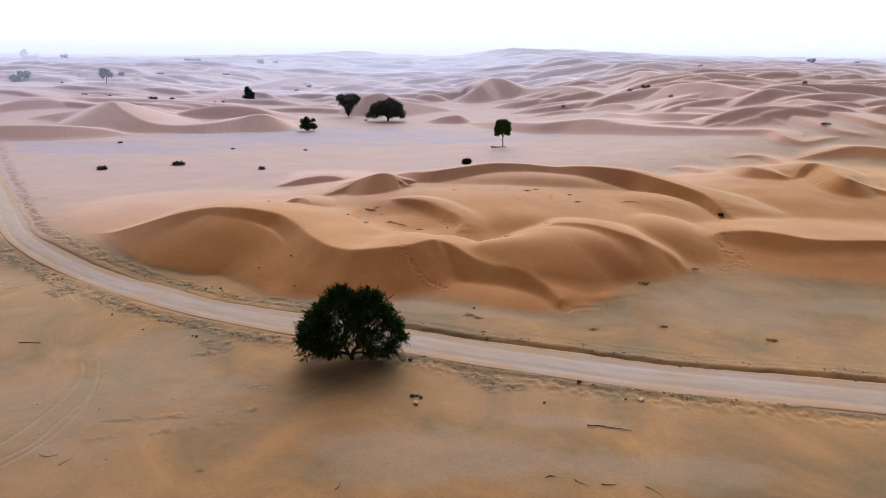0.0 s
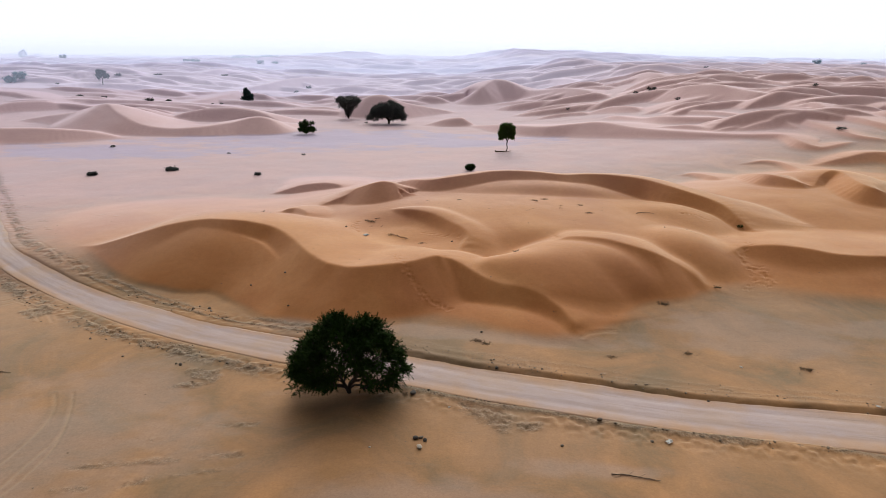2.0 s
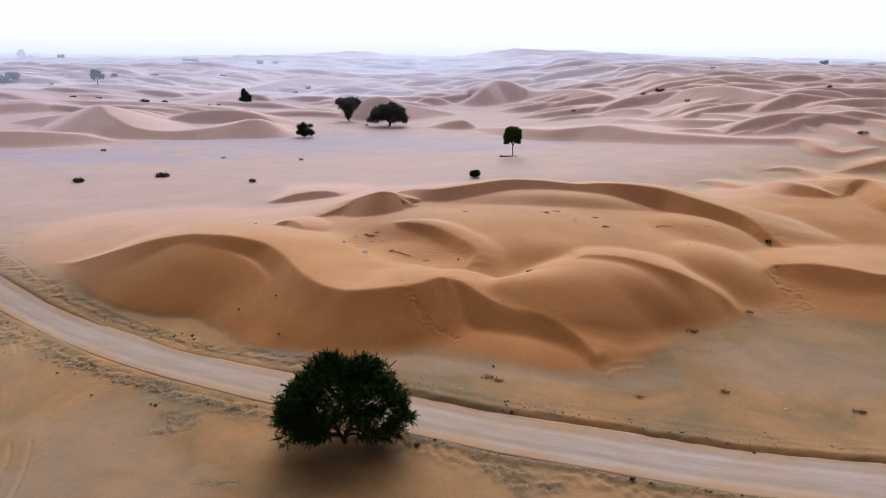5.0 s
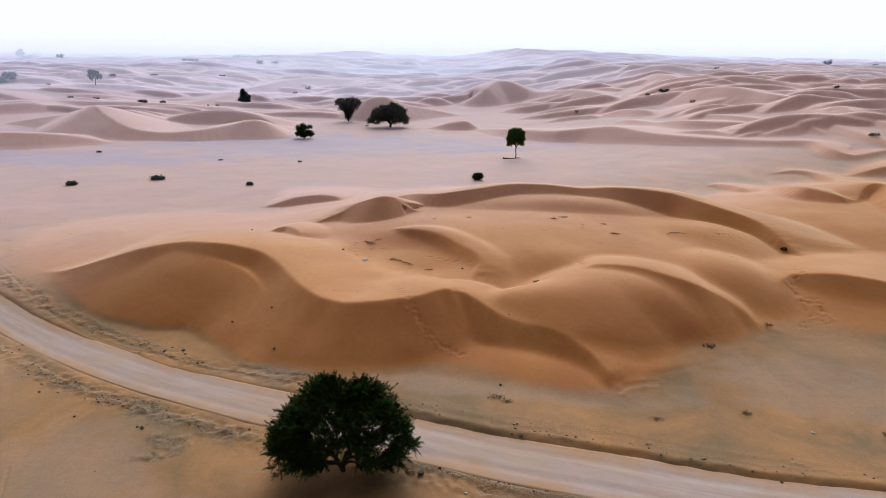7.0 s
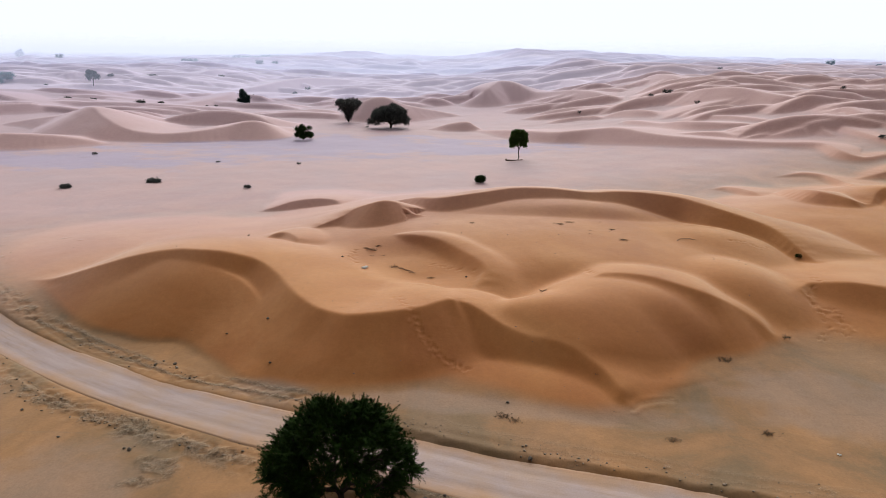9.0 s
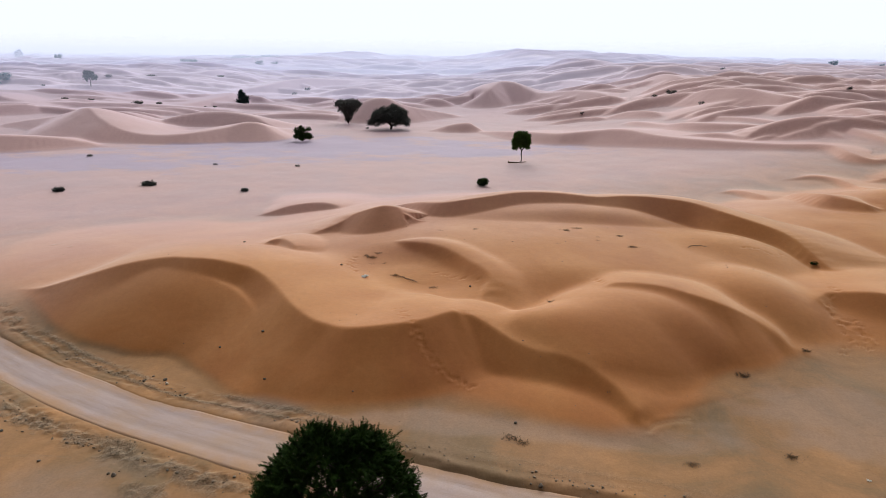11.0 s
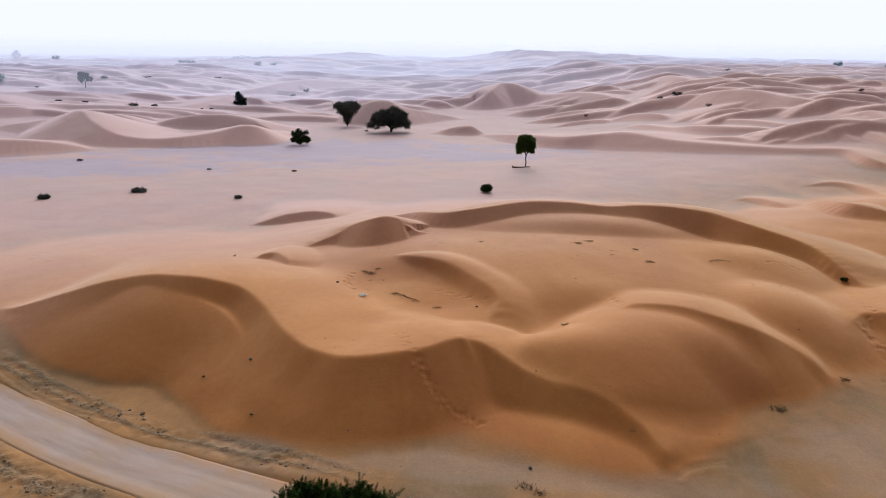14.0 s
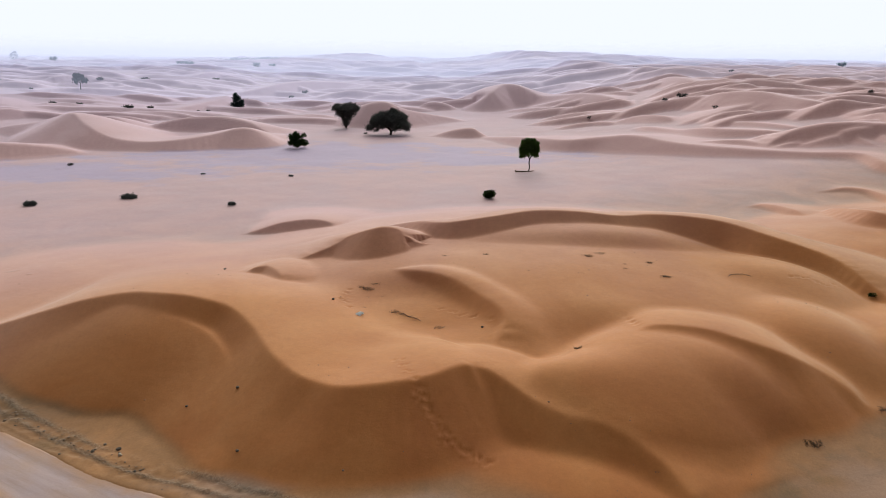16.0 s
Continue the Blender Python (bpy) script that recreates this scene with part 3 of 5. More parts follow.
def base_height(x, y):
    z = -0.65 + 0.95 * step(36, 62, y) + 0.5 * step(85, 135, y) - 0.028 * x * (1 - step(40, 62, y)) * np.clip(1.6 - np.abs(x) / 60, 0, 1)
    ramp = np.logaddexp(0, (x - 26) / 8) * 8
    z = z + np.minimum(ramp * 0.115, 5.5) * (1 + np.clip((y - 100) / 110, 0, 1.0)) * step(66, 118, y)
    ramp = np.logaddexp(0, (-x - 72) / 12) * 12
    z = z + np.minimum(ramp * 0.085, 6) * step(140, 215, y)
    bearing = x / np.maximum(y, 1)
    z = z + step(190, 330, y) * 4.0 * (1 - step(0.05, 0.25, bearing) * 0.7)
    z = z + step(300, 800, y) * (7.0 * step(-0.36, -0.06, bearing) * (1 - 0.8 * step(0.2, 0.42, bearing)))
    z = z - step(1500, 2600, y) * 9
    z = z + (fbm(x / 60, y / 60, 3, 3) - 0.5) * (0.5 + 1.6 * step(150, 300, y))
    # the ground by the track lies lower, most of all to the west
    z = z - (1.15 * step(-2, 16, -x) + 0.25) * (1 - step(53, 64, y))
    return z + (fbm(x / 7, y / 7, 9, 3) - 0.5) * 0.22


def oval(x, y, cx, cy, a, b, turn):
    """The squared distance from an oval's middle, one on its rim."""
    c, s = math.cos(radians(turn)), math.sin(radians(turn))
    u, v = ((x - cx) * c + (y - cy) * s) / a, (-(x - cx) * s + (y - cy) * c) / b
    return u * u + v * v


LINES, LIMITS = [], np.zeros((0, 4))


def lay_lines():
    """Draws every crest out as a curve whose ends run out under the floor."""
    global LIMITS
    limits = []
    for (tan, wind, soft, *over), pts in CRESTS:
        pts = np.array(pts, float)
        ends = []
        for tip, inner in ((pts[0], pts[1]), (pts[-1], pts[-2])):
            way = (tip - inner)[:2]
            way /= np.hypot(*way) + 1e-9
            level = 0.0 if over else float(base_height(tip[:1], tip[1:2])[0])
            gap = max(tip[2] - level, 0) / 0.35 + 1.5 + wind * 0.06
            ends.append((*(tip[:2] + way * gap), level - soft - 0.4))
        line = spline(np.vstack([ends[0], pts, ends[1]]), 4 if over else 5)
        reach = max(wind, (line[:, 2].max() + (0 if over else 2)) / tan) + 1
        LINES.append((tan, wind, soft, bool(over), line))
        limits.append((line[:, 0].min() - reach, line[:, 0].max() + reach, line[:, 1].min() - reach, line[:, 1].max() + reach))
    LIMITS = np.array(limits)


def dune_height(x, y):
    """The shape of the land without its small marks, and the floor that the dunes stand on."""
    x, y = np.asarray(x, float), np.asarray(y, float)
    floor = base_height(x, y)
    z = floor.copy()
    for cx, cy, a, b, turn, lift in SWELLS:
        r2 = oval(x, y, cx, cy, a, b, turn)
        z = smooth_max(z, floor + lift * (1 - r2) - 0.25, 0.9)
    if not LINES:
        lay_lines()
    hit = (LIMITS[:, 0] < x.max()) & (LIMITS[:, 1] > x.min()) & (LIMITS[:, 2] < y.max()) & (LIMITS[:, 3] > y.min())
    for k in np.nonzero(hit)[0]:
        tan, wind, soft, over, line = LINES[k]
        x0, x1, y0, y1 = LIMITS[k]
        box = (x > x0) & (x < x1) & (y > y0) & (y < y1)
        if not box.any():
            continue
        bx, by = x[box], y[box]
        wob = 0.35 * min(1, wind / 20)
        bx2 = bx + (fbm(bx / 4, by / 4, 21, 2) - 0.5) * wob
        by2 = by + (fbm(bx / 4, by / 4, 31, 2) - 0.5) * wob
        d, side, crest, run, lee = nearest(line, bx2, by2, tan)
        low = floor[box] - soft
        if over:
            crest, lee = crest + floor[box], lee + floor[box]
        f = np.clip(d / wind, 0, 1)
        total = np.hypot(*np.diff(line[:, :2], axis=0).T).sum()
        fade = min(wind * 0.5, total * 0.4)
        ends = step(0, fade, run) * step(0, fade, total - run)
        luff = crest - (crest - low) * f * f * (3 - 2 * f)
        luff = low + (luff - low) * (1 - (1 - ends) * step(0, wind * 0.3, d))
        z[box] = smooth_max(z[box], np.where(side < 0, lee, luff), soft)
    # flat-floored hollow behind the brink
    z = z - 0.62 * (1 - step(0.4, 1.3, np.sqrt(oval(x, y, -2.6, 64.4, 5.9, 3.7, -35.0))))
    for cx, cy, a, b, turn, depth in BOWLS:
        r2 = oval(x, y, cx, cy, a, b, turn)
        z = z - depth * np.exp(-r2 * 1.6)
    box = (np.abs(x + 21) < 22) & (np.abs(y - 56) < 14)
    if box.any():
        d, side, ridge, run, _ = nearest(spline(APRON, 6), x[box], y[box])
        z[box] = smooth_max(z[box], ridge - np.where(side < 0, (0.36 + 0.1 * step(16, 27, run)) * d + 0.014 * d * d, 0.04 * d + 0.1 * d * d), 0.1)
    box = (np.abs(x - 10) < 18) & (np.abs(y - 56) < 16)
    if box.any():
        bx, by = x[box], y[box]
        heap = -0.6 + 3.45 * (1 - (oval(bx, by, 11.7, 57.5, 11.3, 7.5, 45.0) + 0.01) ** 1.0)
        heap = smooth_max(heap, -0.6 + 2.85 * (1 - (oval(bx, by, 5.6, 55.4, 7.0, 4.2, 12.0) + 0.01) ** 0.9), 1.0)
        heap = smooth_max(heap, -0.6 + 2.8 * (1 - oval(bx, by, 8.3, 55.2, 6.2, 4.6, 30.0)), 1.0)
        heap = smooth_max(heap, -0.6 + 3.1 * (1 - oval(bx, by, 14.6, 57.3, 6.8, 5.6, 0.0)), 0.8)
        heap = smooth_max(heap, -0.5 + 3.0 * (1 - oval(bx, by, 22.6, 63.2, 8.5, 7.4, -40.0)), 0.6)
        _, side, _, _, lee = nearest(spline(TONGUE, 5), bx, by, 0.7)
        heap = np.where(side < 0, np.minimum(heap, lee), heap)
        z[box] = smooth_max(z[box], heap, 0.4)
    # the wind leaves low swells over all the loose sand
    z = z + (fbm(x / 8, y / 5.5, 83, 2) - 0.5) * 0.3 * step(0.6, 1.8, z - floor) * (1 - step(80, 110, y))
    return z, floor


def small_marks(x, y):
    """What the road, wheels and feet add to the height; how gravelly and how rutted a place is; and its distance from the road."""
    x, y = np.asarray(x, float), np.asarray(y, float)
    z, gravel, worn, off = np.zeros(x.shape), np.zeros(x.shape), np.zeros(x.shape), np.full(x.shape, 99.0)
    box = (np.abs(x) < 140) & (y > 10) & (y < 170)
    if box.any():
        bx, by = x[box], y[box]
        d, side, _, run, _ = nearest(ROAD_LINE, bx, by)
        rough = fbm(bx / 0.9, by / 0.9, 41, 3)
        edge = road_half(run) + (fbm(run / 5, side * 3, 43, 2) - 0.5) * 0.5
        # the bed lies in the ground, with ploughed-up edges and a scarp of drifted sand on its far side
        dip = -0.13 * (1 - step(edge - 0.2, edge + 0.1, d))
        lip = np.exp(-((d - edge - 0.4) / 0.28) ** 2) * (0.02 + 0.09 * fbm(bx / 0.4, by / 0.4, 45, 2)) * np.where(side > 0, 0.3 + 0.2 * step(-12, -4, bx), 0.6)
        scarp = 0.15 * step(edge - 0.05, edge + 0.45, d + (rough - 0.5) * 0.5) * (1 - step(2.5, 9.0, d)) * (side > 0) * step(-12, -4, bx)
        out = np.exp(-((d - edge - 1.25) / 0.35) ** 2) * 0.05 * rough * (fbm(run / 9, side, 47, 2) > 0.42)
        churn = np.exp(-((d - edge - 1.1) / 0.75) ** 2) * (fbm(bx / 0.35, by / 0.35, 49, 3) - 0.5) * 0.24 * np.where(side > 0, 1 - step(-9, -3, bx), 1)
        z[box] = np.where(d < 9, dip + lip + scarp + out * (d < 6) + churn, 0)
        # gravel: in two thin broken rows beyond the bed, a wide scatter on the near side in the west, a dark rim in the east
        gap, east = d - edge + (rough - 0.5) * 0.3, step(172, 182, run)
        rows = np.exp(-((gap - 1.0) / 0.16) ** 2) + np.exp(-((gap - 1.7) / 0.22) ** 2)
        scatter = step(0.6, 0.9, gap) * (1 - step(1.3, 2.6, gap)) * step(0.42, 0.6, fbm(bx / 0.7, by / 0.7, 53, 4))
        rim = step(0.0, 0.1, gap) * (1 - step(0.25, 0.8, gap))
        verge = np.where(side > 0, np.where(run > 150, rows, scatter * 0.8) * (1 - 0.8 * east), scatter * (1 - east) + rim * east)
        gravel[box] = np.clip(verge, 0, 1) * step(0.3, 0.6, fbm(run / 5, d * 1.3 + side * 7, 51, 3) + 0.12)
        off[box] = d
    for cx, cy, a, b, turn in SCUFFS:
        box = (np.abs(x - cx) < 4) & (np.abs(y - cy) < 4)
        if box.any():
            bx, by = x[box], y[box]
            c, s = math.cos(radians(turn)), math.sin(radians(turn))
            r = np.hypot(((bx - cx) * c + (by - cy) * s) / a, (-(bx - cx) * s + (by - cy) * c) / b)
            amount = (1 - step(0.5, 1.2, r + (fbm(bx / 0.8, by / 0.8, 55, 3) - 0.5) * 1.4)) * (off[box] > 2.0)
            z[box] += amount * (fbm(bx / 0.3, by / 0.3, 57, 2) - 0.5) * 0.2
            gravel[box] = np.maximum(gravel[box], amount * 0.75 * (off[box] < 8))
    for pts in SCRAPES:
        line = np.array([(*p, 0.0) for p in spline(pts, 6)])
        box = (x > line[:, 0].min() - 1) & (x < line[:, 0].max() + 1) & (y > line[:, 1].min() - 1) & (y < line[:, 1].max() + 1)
        if box.any():
            bx, by = x[box], y[box]
            d = nearest(line, bx, by)[0]
            amount = np.exp(-((d + (fbm(bx / 0.9, by / 0.5, 59, 3) - 0.5) * 0.7) / 0.2) ** 2) * step(0.42, 0.6, fbm(bx / 1.4, by / 1.4, 63, 3))
            z[box] += amount * (fbm(bx / 0.5, by / 0.3, 65, 2) - 0.6) * 0.14
            gravel[box] = np.maximum(gravel[box], amount * 0.5)
    for pts in TRACKS:
        line = np.array([(*p, 0.0) for p in spline(pts, 8)])
        box = (x > line[:, 0].min() - 1) & (x < line[:, 0].max() + 1) & (y > line[:, 1].min() - 1) & (y < line[:, 1].max() + 1)
        if box.any():
            d = nearest(line, x[box], y[box])[0]
            z[box] += -0.035 * np.exp(-(d / 0.085) ** 2) + 0.014 * np.exp(-((d - 0.2) / 0.08) ** 2)
            worn[box] = np.maximum(worn[box], np.exp(-(d / 0.075) ** 2))
    for k, (sx, sy) in enumerate(STEPS):
        for j in (-1, 1):
            ox, oy = sx + j * 0.13 + 0.05 * math.sin(k * 5.1 + j), sy + 0.07 * j * math.sin(k * 2.3)
            box = (np.abs(x - ox) < 1) & (np.abs(y - oy) < 1)
            if box.any():
                r = np.hypot((x[box] - ox) / (0.08 + 0.015 * (k % 3)), (y[box] - oy) / (0.10 + 0.02 * (k % 2)))
                z[box] += -0.095 * np.exp(-r ** 4) + 0.04 * np.exp(-((r - 1.5) / 0.4) ** 2) * (y[box] < oy)
    return z, gravel, worn, off


def ground_height(x, y):
    return dune_height(x, y)[0] + small_marks(x, y)[0]


def on_ground(x, y):
    """The height of the ground at one place, rounded as the sheet is."""
    ring = np.array([(0, 0), (0.35, 0), (-0.35, 0), (0, 0.35), (0, -0.35)])
    return float(dune_height(x + ring[:, 0], y + ring[:, 1])[0].mean() + small_marks(np.array([x]), np.array([y]))[0][0])
# ---- ground: one sheet to the horizon ----
def sheet():
    behind = -np.geomspace(3000, 4, 40) + 12
    near = np.arange(9.0, 78.0, 0.135)
    far = [near[-1]]
    while far[-1] < 4600:
        far.append(far[-1] + 0.135 + (far[-1] - 78) * 0.0074)
    ys = np.r_[behind, near, far[1:]]
    mid = np.linspace(-1, 1, 720)
    wide = 1 + np.geomspace(0.02, 90, 34)
    s = np.r_[-wide[::-1], mid, wide]
    half = np.where(ys > 0, 9 + 0.74 * np.maximum(ys, 0), 9 + 0.02 * -ys)
    X = s[None, :] * half[:, None]
    Y = np.repeat(ys[:, None], len(s), 1)
    Z, floor = dune_height(X.ravel(), Y.ravel())
    # wind rounds every brink a little
    soft = Z.reshape(X.shape)
    crisp = soft
    once = None
    for k in range(2):
        once = soft
        soft = (np.roll(soft, 1, 0) + 2 * soft + np.roll(soft, -1, 0)) / 4
        soft = (np.roll(soft, 1, 1) + 2 * soft + np.roll(soft, -1, 1)) / 4
    far_off, half_off = step(60, 72, Y), step(40, 50, Y)
    soft = soft * (1 - half_off) + once * half_off
    Z = (soft * (1 - far_off) + crisp * far_off).ravel()
    marks, gravel, worn, off = small_marks(X.ravel(), Y.ravel())
    loose = step(0.02, 0.32, Z - floor) * step(1.5, 4.0, off)
    Z = Z + marks
    rows, cols = X.shape
    verts = np.stack([X.ravel(), Y.ravel(), Z], -1)
    idx = np.arange(rows * cols).reshape(rows, cols)
    faces = np.stack([idx[:-1, :-1], idx[:-1, 1:], idx[1:, 1:], idx[1:, :-1]], -1).reshape(-1, 4)
    return quads("ground", verts, faces), loose, gravel, worn, clay_mask(X.ravel(), Y.ravel())


def quads(name, verts, faces, smooth=True):
    """A mesh of quads from arrays."""
    me = bpy.data.meshes.new(name)
    me.vertices.add(len(verts))
    me.vertices.foreach_set("co", np.asarray(verts, np.float32).ravel())
    me.loops.add(faces.size)
    me.loops.foreach_set("vertex_index", faces.astype(np.int32).ravel())
    me.polygons.add(len(faces))
    me.polygons.foreach_set("loop_start", np.arange(0, faces.size, faces.shape[1], dtype=np.int32))
    me.update(calc_edges=True)
    if smooth:
        me.polygons.foreach_set("use_smooth", np.ones(len(faces), bool))
    return me


ground_mesh, loose, gravel, worn, clay = sheet()
for key, values in (("loose", loose), ("gravel", gravel), ("worn", worn), ("clay", clay)):
    ground_mesh.attributes.new(key, "FLOAT", "POINT").data.foreach_set("value", values.astype(np.float32))
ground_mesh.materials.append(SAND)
ground = tagged(new("ground", ground_mesh), "orange dune sand and pale hard flats reaching the horizon", "desert ground", kind="structure")


def build_road():
    line = ROAD_LINE
    seg = np.r_[0, np.cumsum(np.hypot(*np.diff(line[:, :2], axis=0).T))]
    run = np.arange(0, seg[-1], 0.35)
    cx, cy = np.interp(run, seg, line[:, 0]), np.interp(run, seg, line[:, 1])
    tx, ty = np.gradient(cx), np.gradient(cy)
    size = np.hypot(tx, ty)
    nx, ny = -ty / size, tx / size
    across = np.linspace(-1, 1, 25)
    X = cx[:, None] + nx[:, None] * across * (road_half(run) + 0.25)[:, None]
    Y = cy[:, None] + ny[:, None] * across * (road_half(run) + 0.25)[:, None]
    # the bed is packed level; its edge dives under the loose sand of the verge
    middle = dune_height(cx, cy)[0]
    middle = np.convolve(np.pad(middle, 6, "edge"), np.ones(13) / 13, "valid")
    side = dune_height(X.ravel(), Y.ravel())[0].reshape(X.shape)
    ruts = -0.03 * (np.exp(-((np.abs(across) - 0.45) / 0.12) ** 2))
    bed = 0.5 * middle[:, None] + 0.5 * side - 0.01 + ruts - 0.2 * step(0.92, 1.0, np.abs(across))[None, :] + (fbm(X / 0.8, Y / 0.8, 61, 3) - 0.5) * 0.04
    rows, cols = X.shape
    idx = np.arange(rows * cols).reshape(rows, cols)
    faces = np.stack([idx[:-1, :-1], idx[:-1, 1:], idx[1:, 1:], idx[1:, :-1]], -1).reshape(-1, 4)[:, ::-1]
    me = quads("road", np.stack([X.ravel(), Y.ravel(), bed.ravel()], -1), faces)
    for key, v in (("run", np.repeat(run[:, None], cols, 1)), ("across", np.repeat(across[None, :] * 1.58, rows, 0))):
        me.attributes.new(key, "FLOAT", "POINT").data.foreach_set("value", v.ravel().astype(np.float32))
    me.materials.append(ROADBED)
    return tagged(new("road", me), "pale packed-gravel desert track with wheel ruts", "dirt road", kind="structure")


road = build_road()


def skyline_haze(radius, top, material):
    """A curved sheet, added to glow like dusty air across and behind the far dunes."""
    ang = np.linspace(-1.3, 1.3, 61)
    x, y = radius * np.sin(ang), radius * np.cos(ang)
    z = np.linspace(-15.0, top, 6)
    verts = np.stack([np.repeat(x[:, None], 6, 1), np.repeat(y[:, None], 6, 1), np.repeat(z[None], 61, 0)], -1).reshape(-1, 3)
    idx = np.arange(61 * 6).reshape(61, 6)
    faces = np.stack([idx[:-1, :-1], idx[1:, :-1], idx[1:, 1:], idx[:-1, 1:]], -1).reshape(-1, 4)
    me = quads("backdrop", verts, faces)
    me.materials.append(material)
    return tagged(new("backdrop", me), "pale blue glowing sheet standing in for distant haze", "haze", kind="structure")


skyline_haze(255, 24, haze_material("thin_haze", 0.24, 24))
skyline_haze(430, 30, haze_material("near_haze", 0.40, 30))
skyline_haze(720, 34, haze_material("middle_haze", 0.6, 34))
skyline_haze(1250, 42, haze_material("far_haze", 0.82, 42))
# ---- makers of things ----
def part(name, me, material, parent, label=""):
    """Links a mesh or a bmesh as one part under a thing."""
    if isinstance(me, bmesh.types.BMesh):
        bm, me = me, bpy.data.meshes.new(name)
        bm.to_mesh(me)
        bm.free()
    me.materials.append(material)
    ob = new(name, me)
    ob.parent = parent
    return tagged(ob, label)


def tubes(nodes, parent, radius, sides=5, only=None):
    """One mesh of tapered limbs along the edges child-to-parent."""
    nodes = np.asarray(nodes)
    kids = np.array([k for k in range(len(nodes)) if parent[k] >= 0 and (only is None or only[k])])
    a, b = nodes[[parent[k] for k in kids]], nodes[kids]
    ra, rb = np.array([min(radius[parent[k]], radius[k] * 1.9) for k in kids]), radius[kids]
    d = b - a
    d /= np.linalg.norm(d, axis=1)[:, None] + 1e-9
    ref = np.where(np.abs(d[:, 2:3]) > 0.9, np.array([[1.0, 0, 0]]), np.array([[0, 0, 1.0]]))
    u = np.cross(d, ref)
    u /= np.linalg.norm(u, axis=1)[:, None]
    v = np.cross(d, u)
    ang = np.arange(sides) * 2 * np.pi / sides
    ring = u[:, None] * np.cos(ang)[None, :, None] + v[:, None] * np.sin(ang)[None, :, None]
    verts = np.concatenate([a[:, None] + ring * ra[:, None, None], b[:, None] + ring * rb[:, None, None]], 1)
    base = np.arange(len(kids))[:, None] * 2 * sides
    k = np.arange(sides)
    faces = np.stack([base + k, base + (k + 1) % sides, base + sides + (k + 1) % sides, base + sides + k], -1).reshape(-1, 4)
    return quads("trunk", verts.reshape(-1, 3), faces)


def leaves(centres, long, wide, rng, lay=0.4):
    """One mesh of small bent leaves: two quads each, along a rib."""
    n = len(centres)
    d = rng.normal(size=(n, 3))
    d[:, 2] *= 0.8
    d /= np.linalg.norm(d, axis=1)[:, None]
    up = rng.normal(size=(n, 3)) * lay + np.array([0, 0, 1.0])
    u = np.cross(d, up)
    u /= np.linalg.norm(u, axis=1)[:, None] + 1e-9
    w = np.cross(u, d)
    size = rng.uniform(0.6, 1.3, (n, 1))
    tip, side = d * long * size, u * wide * size
    sag = -w * long * 0.2 * size
    verts = np.stack([centres, centres + side + tip * 0.5 + sag, centres + tip, centres - side + tip * 0.5 + sag], 1)
    return quads("crown", verts.reshape(-1, 3), np.arange(n * 4).reshape(-1, 4), smooth=False)


def sprays(tips, leaflets, reach, long, wide, rng, each=4):
    """Feathery twigs that arch out from every tip, with a thin rib and leaflets in rows on both sides."""
    n, m = len(tips) * each, leaflets // each
    root = np.repeat(tips, each, 0)
    out = root - np.median(tips, axis=0) * [1, 1, 0.5]
    out /= np.linalg.norm(out, axis=1)[:, None] + 1e-9
    way = out * 0.8 + rng.normal(size=(n, 3)) * 0.6
    way[:, 2] += 0.3
    way /= np.linalg.norm(way, axis=1)[:, None]
    size = reach * rng.uniform(0.45, 1.3, n)[:, None, None]
    f = (np.arange(m) / (m - 1))[None, :, None]
    curl = rng.uniform(0.0, 0.38, n)[:, None, None]
    rib = root[:, None] + (way[:, None] * f + np.array([0, 0, -1.0]) * curl * f ** 2.4) * size
    run = way[:, None] + np.array([0, 0, -2.4]) * curl * f ** 1.4
    run /= np.linalg.norm(run, axis=2)[:, :, None]
    side = np.cross(run, np.array([0, 0, 1.0]) + rng.normal(size=(n, 1, 3)) * 0.5)
    side /= np.linalg.norm(side, axis=2)[:, :, None] + 1e-9
    flip = np.where(np.arange(m) % 2, 1.0, -1.0)[None, :, None]
    d = side * flip + run * 0.6 + rng.normal(size=(n, m, 3)) * 0.2
    d /= np.linalg.norm(d, axis=2)[:, :, None]
    tip = d * long * rng.uniform(0.7, 1.25, (n, m, 1)) * (1.1 - 0.5 * f)
    edge = np.cross(d, np.cross(side, run))
    edge = edge / (np.linalg.norm(edge, axis=2)[:, :, None] + 1e-9) * wide
    verts = np.stack([rib, rib + tip * 0.5 + edge, rib + tip, rib + tip * 0.5 - edge], 2).reshape(-1, 4, 3)
    joint = rib[:, ::4]
    thick = side[:, ::4] * 0.006
    strip = np.stack([joint[:, :-1] - thick[:, :-1], joint[:, :-1] + thick[:, :-1], joint[:, 1:] + thick[:, 1:], joint[:, 1:] - thick[:, 1:]], 2).reshape(-1, 4, 3)
    verts = np.concatenate([verts, strip])
    verts = verts[verts[:, :, 2].min(1) > 0.34]
    return quads("crown", verts.reshape(-1, 3), np.arange(len(verts) * 4).reshape(-1, 4), smooth=False)


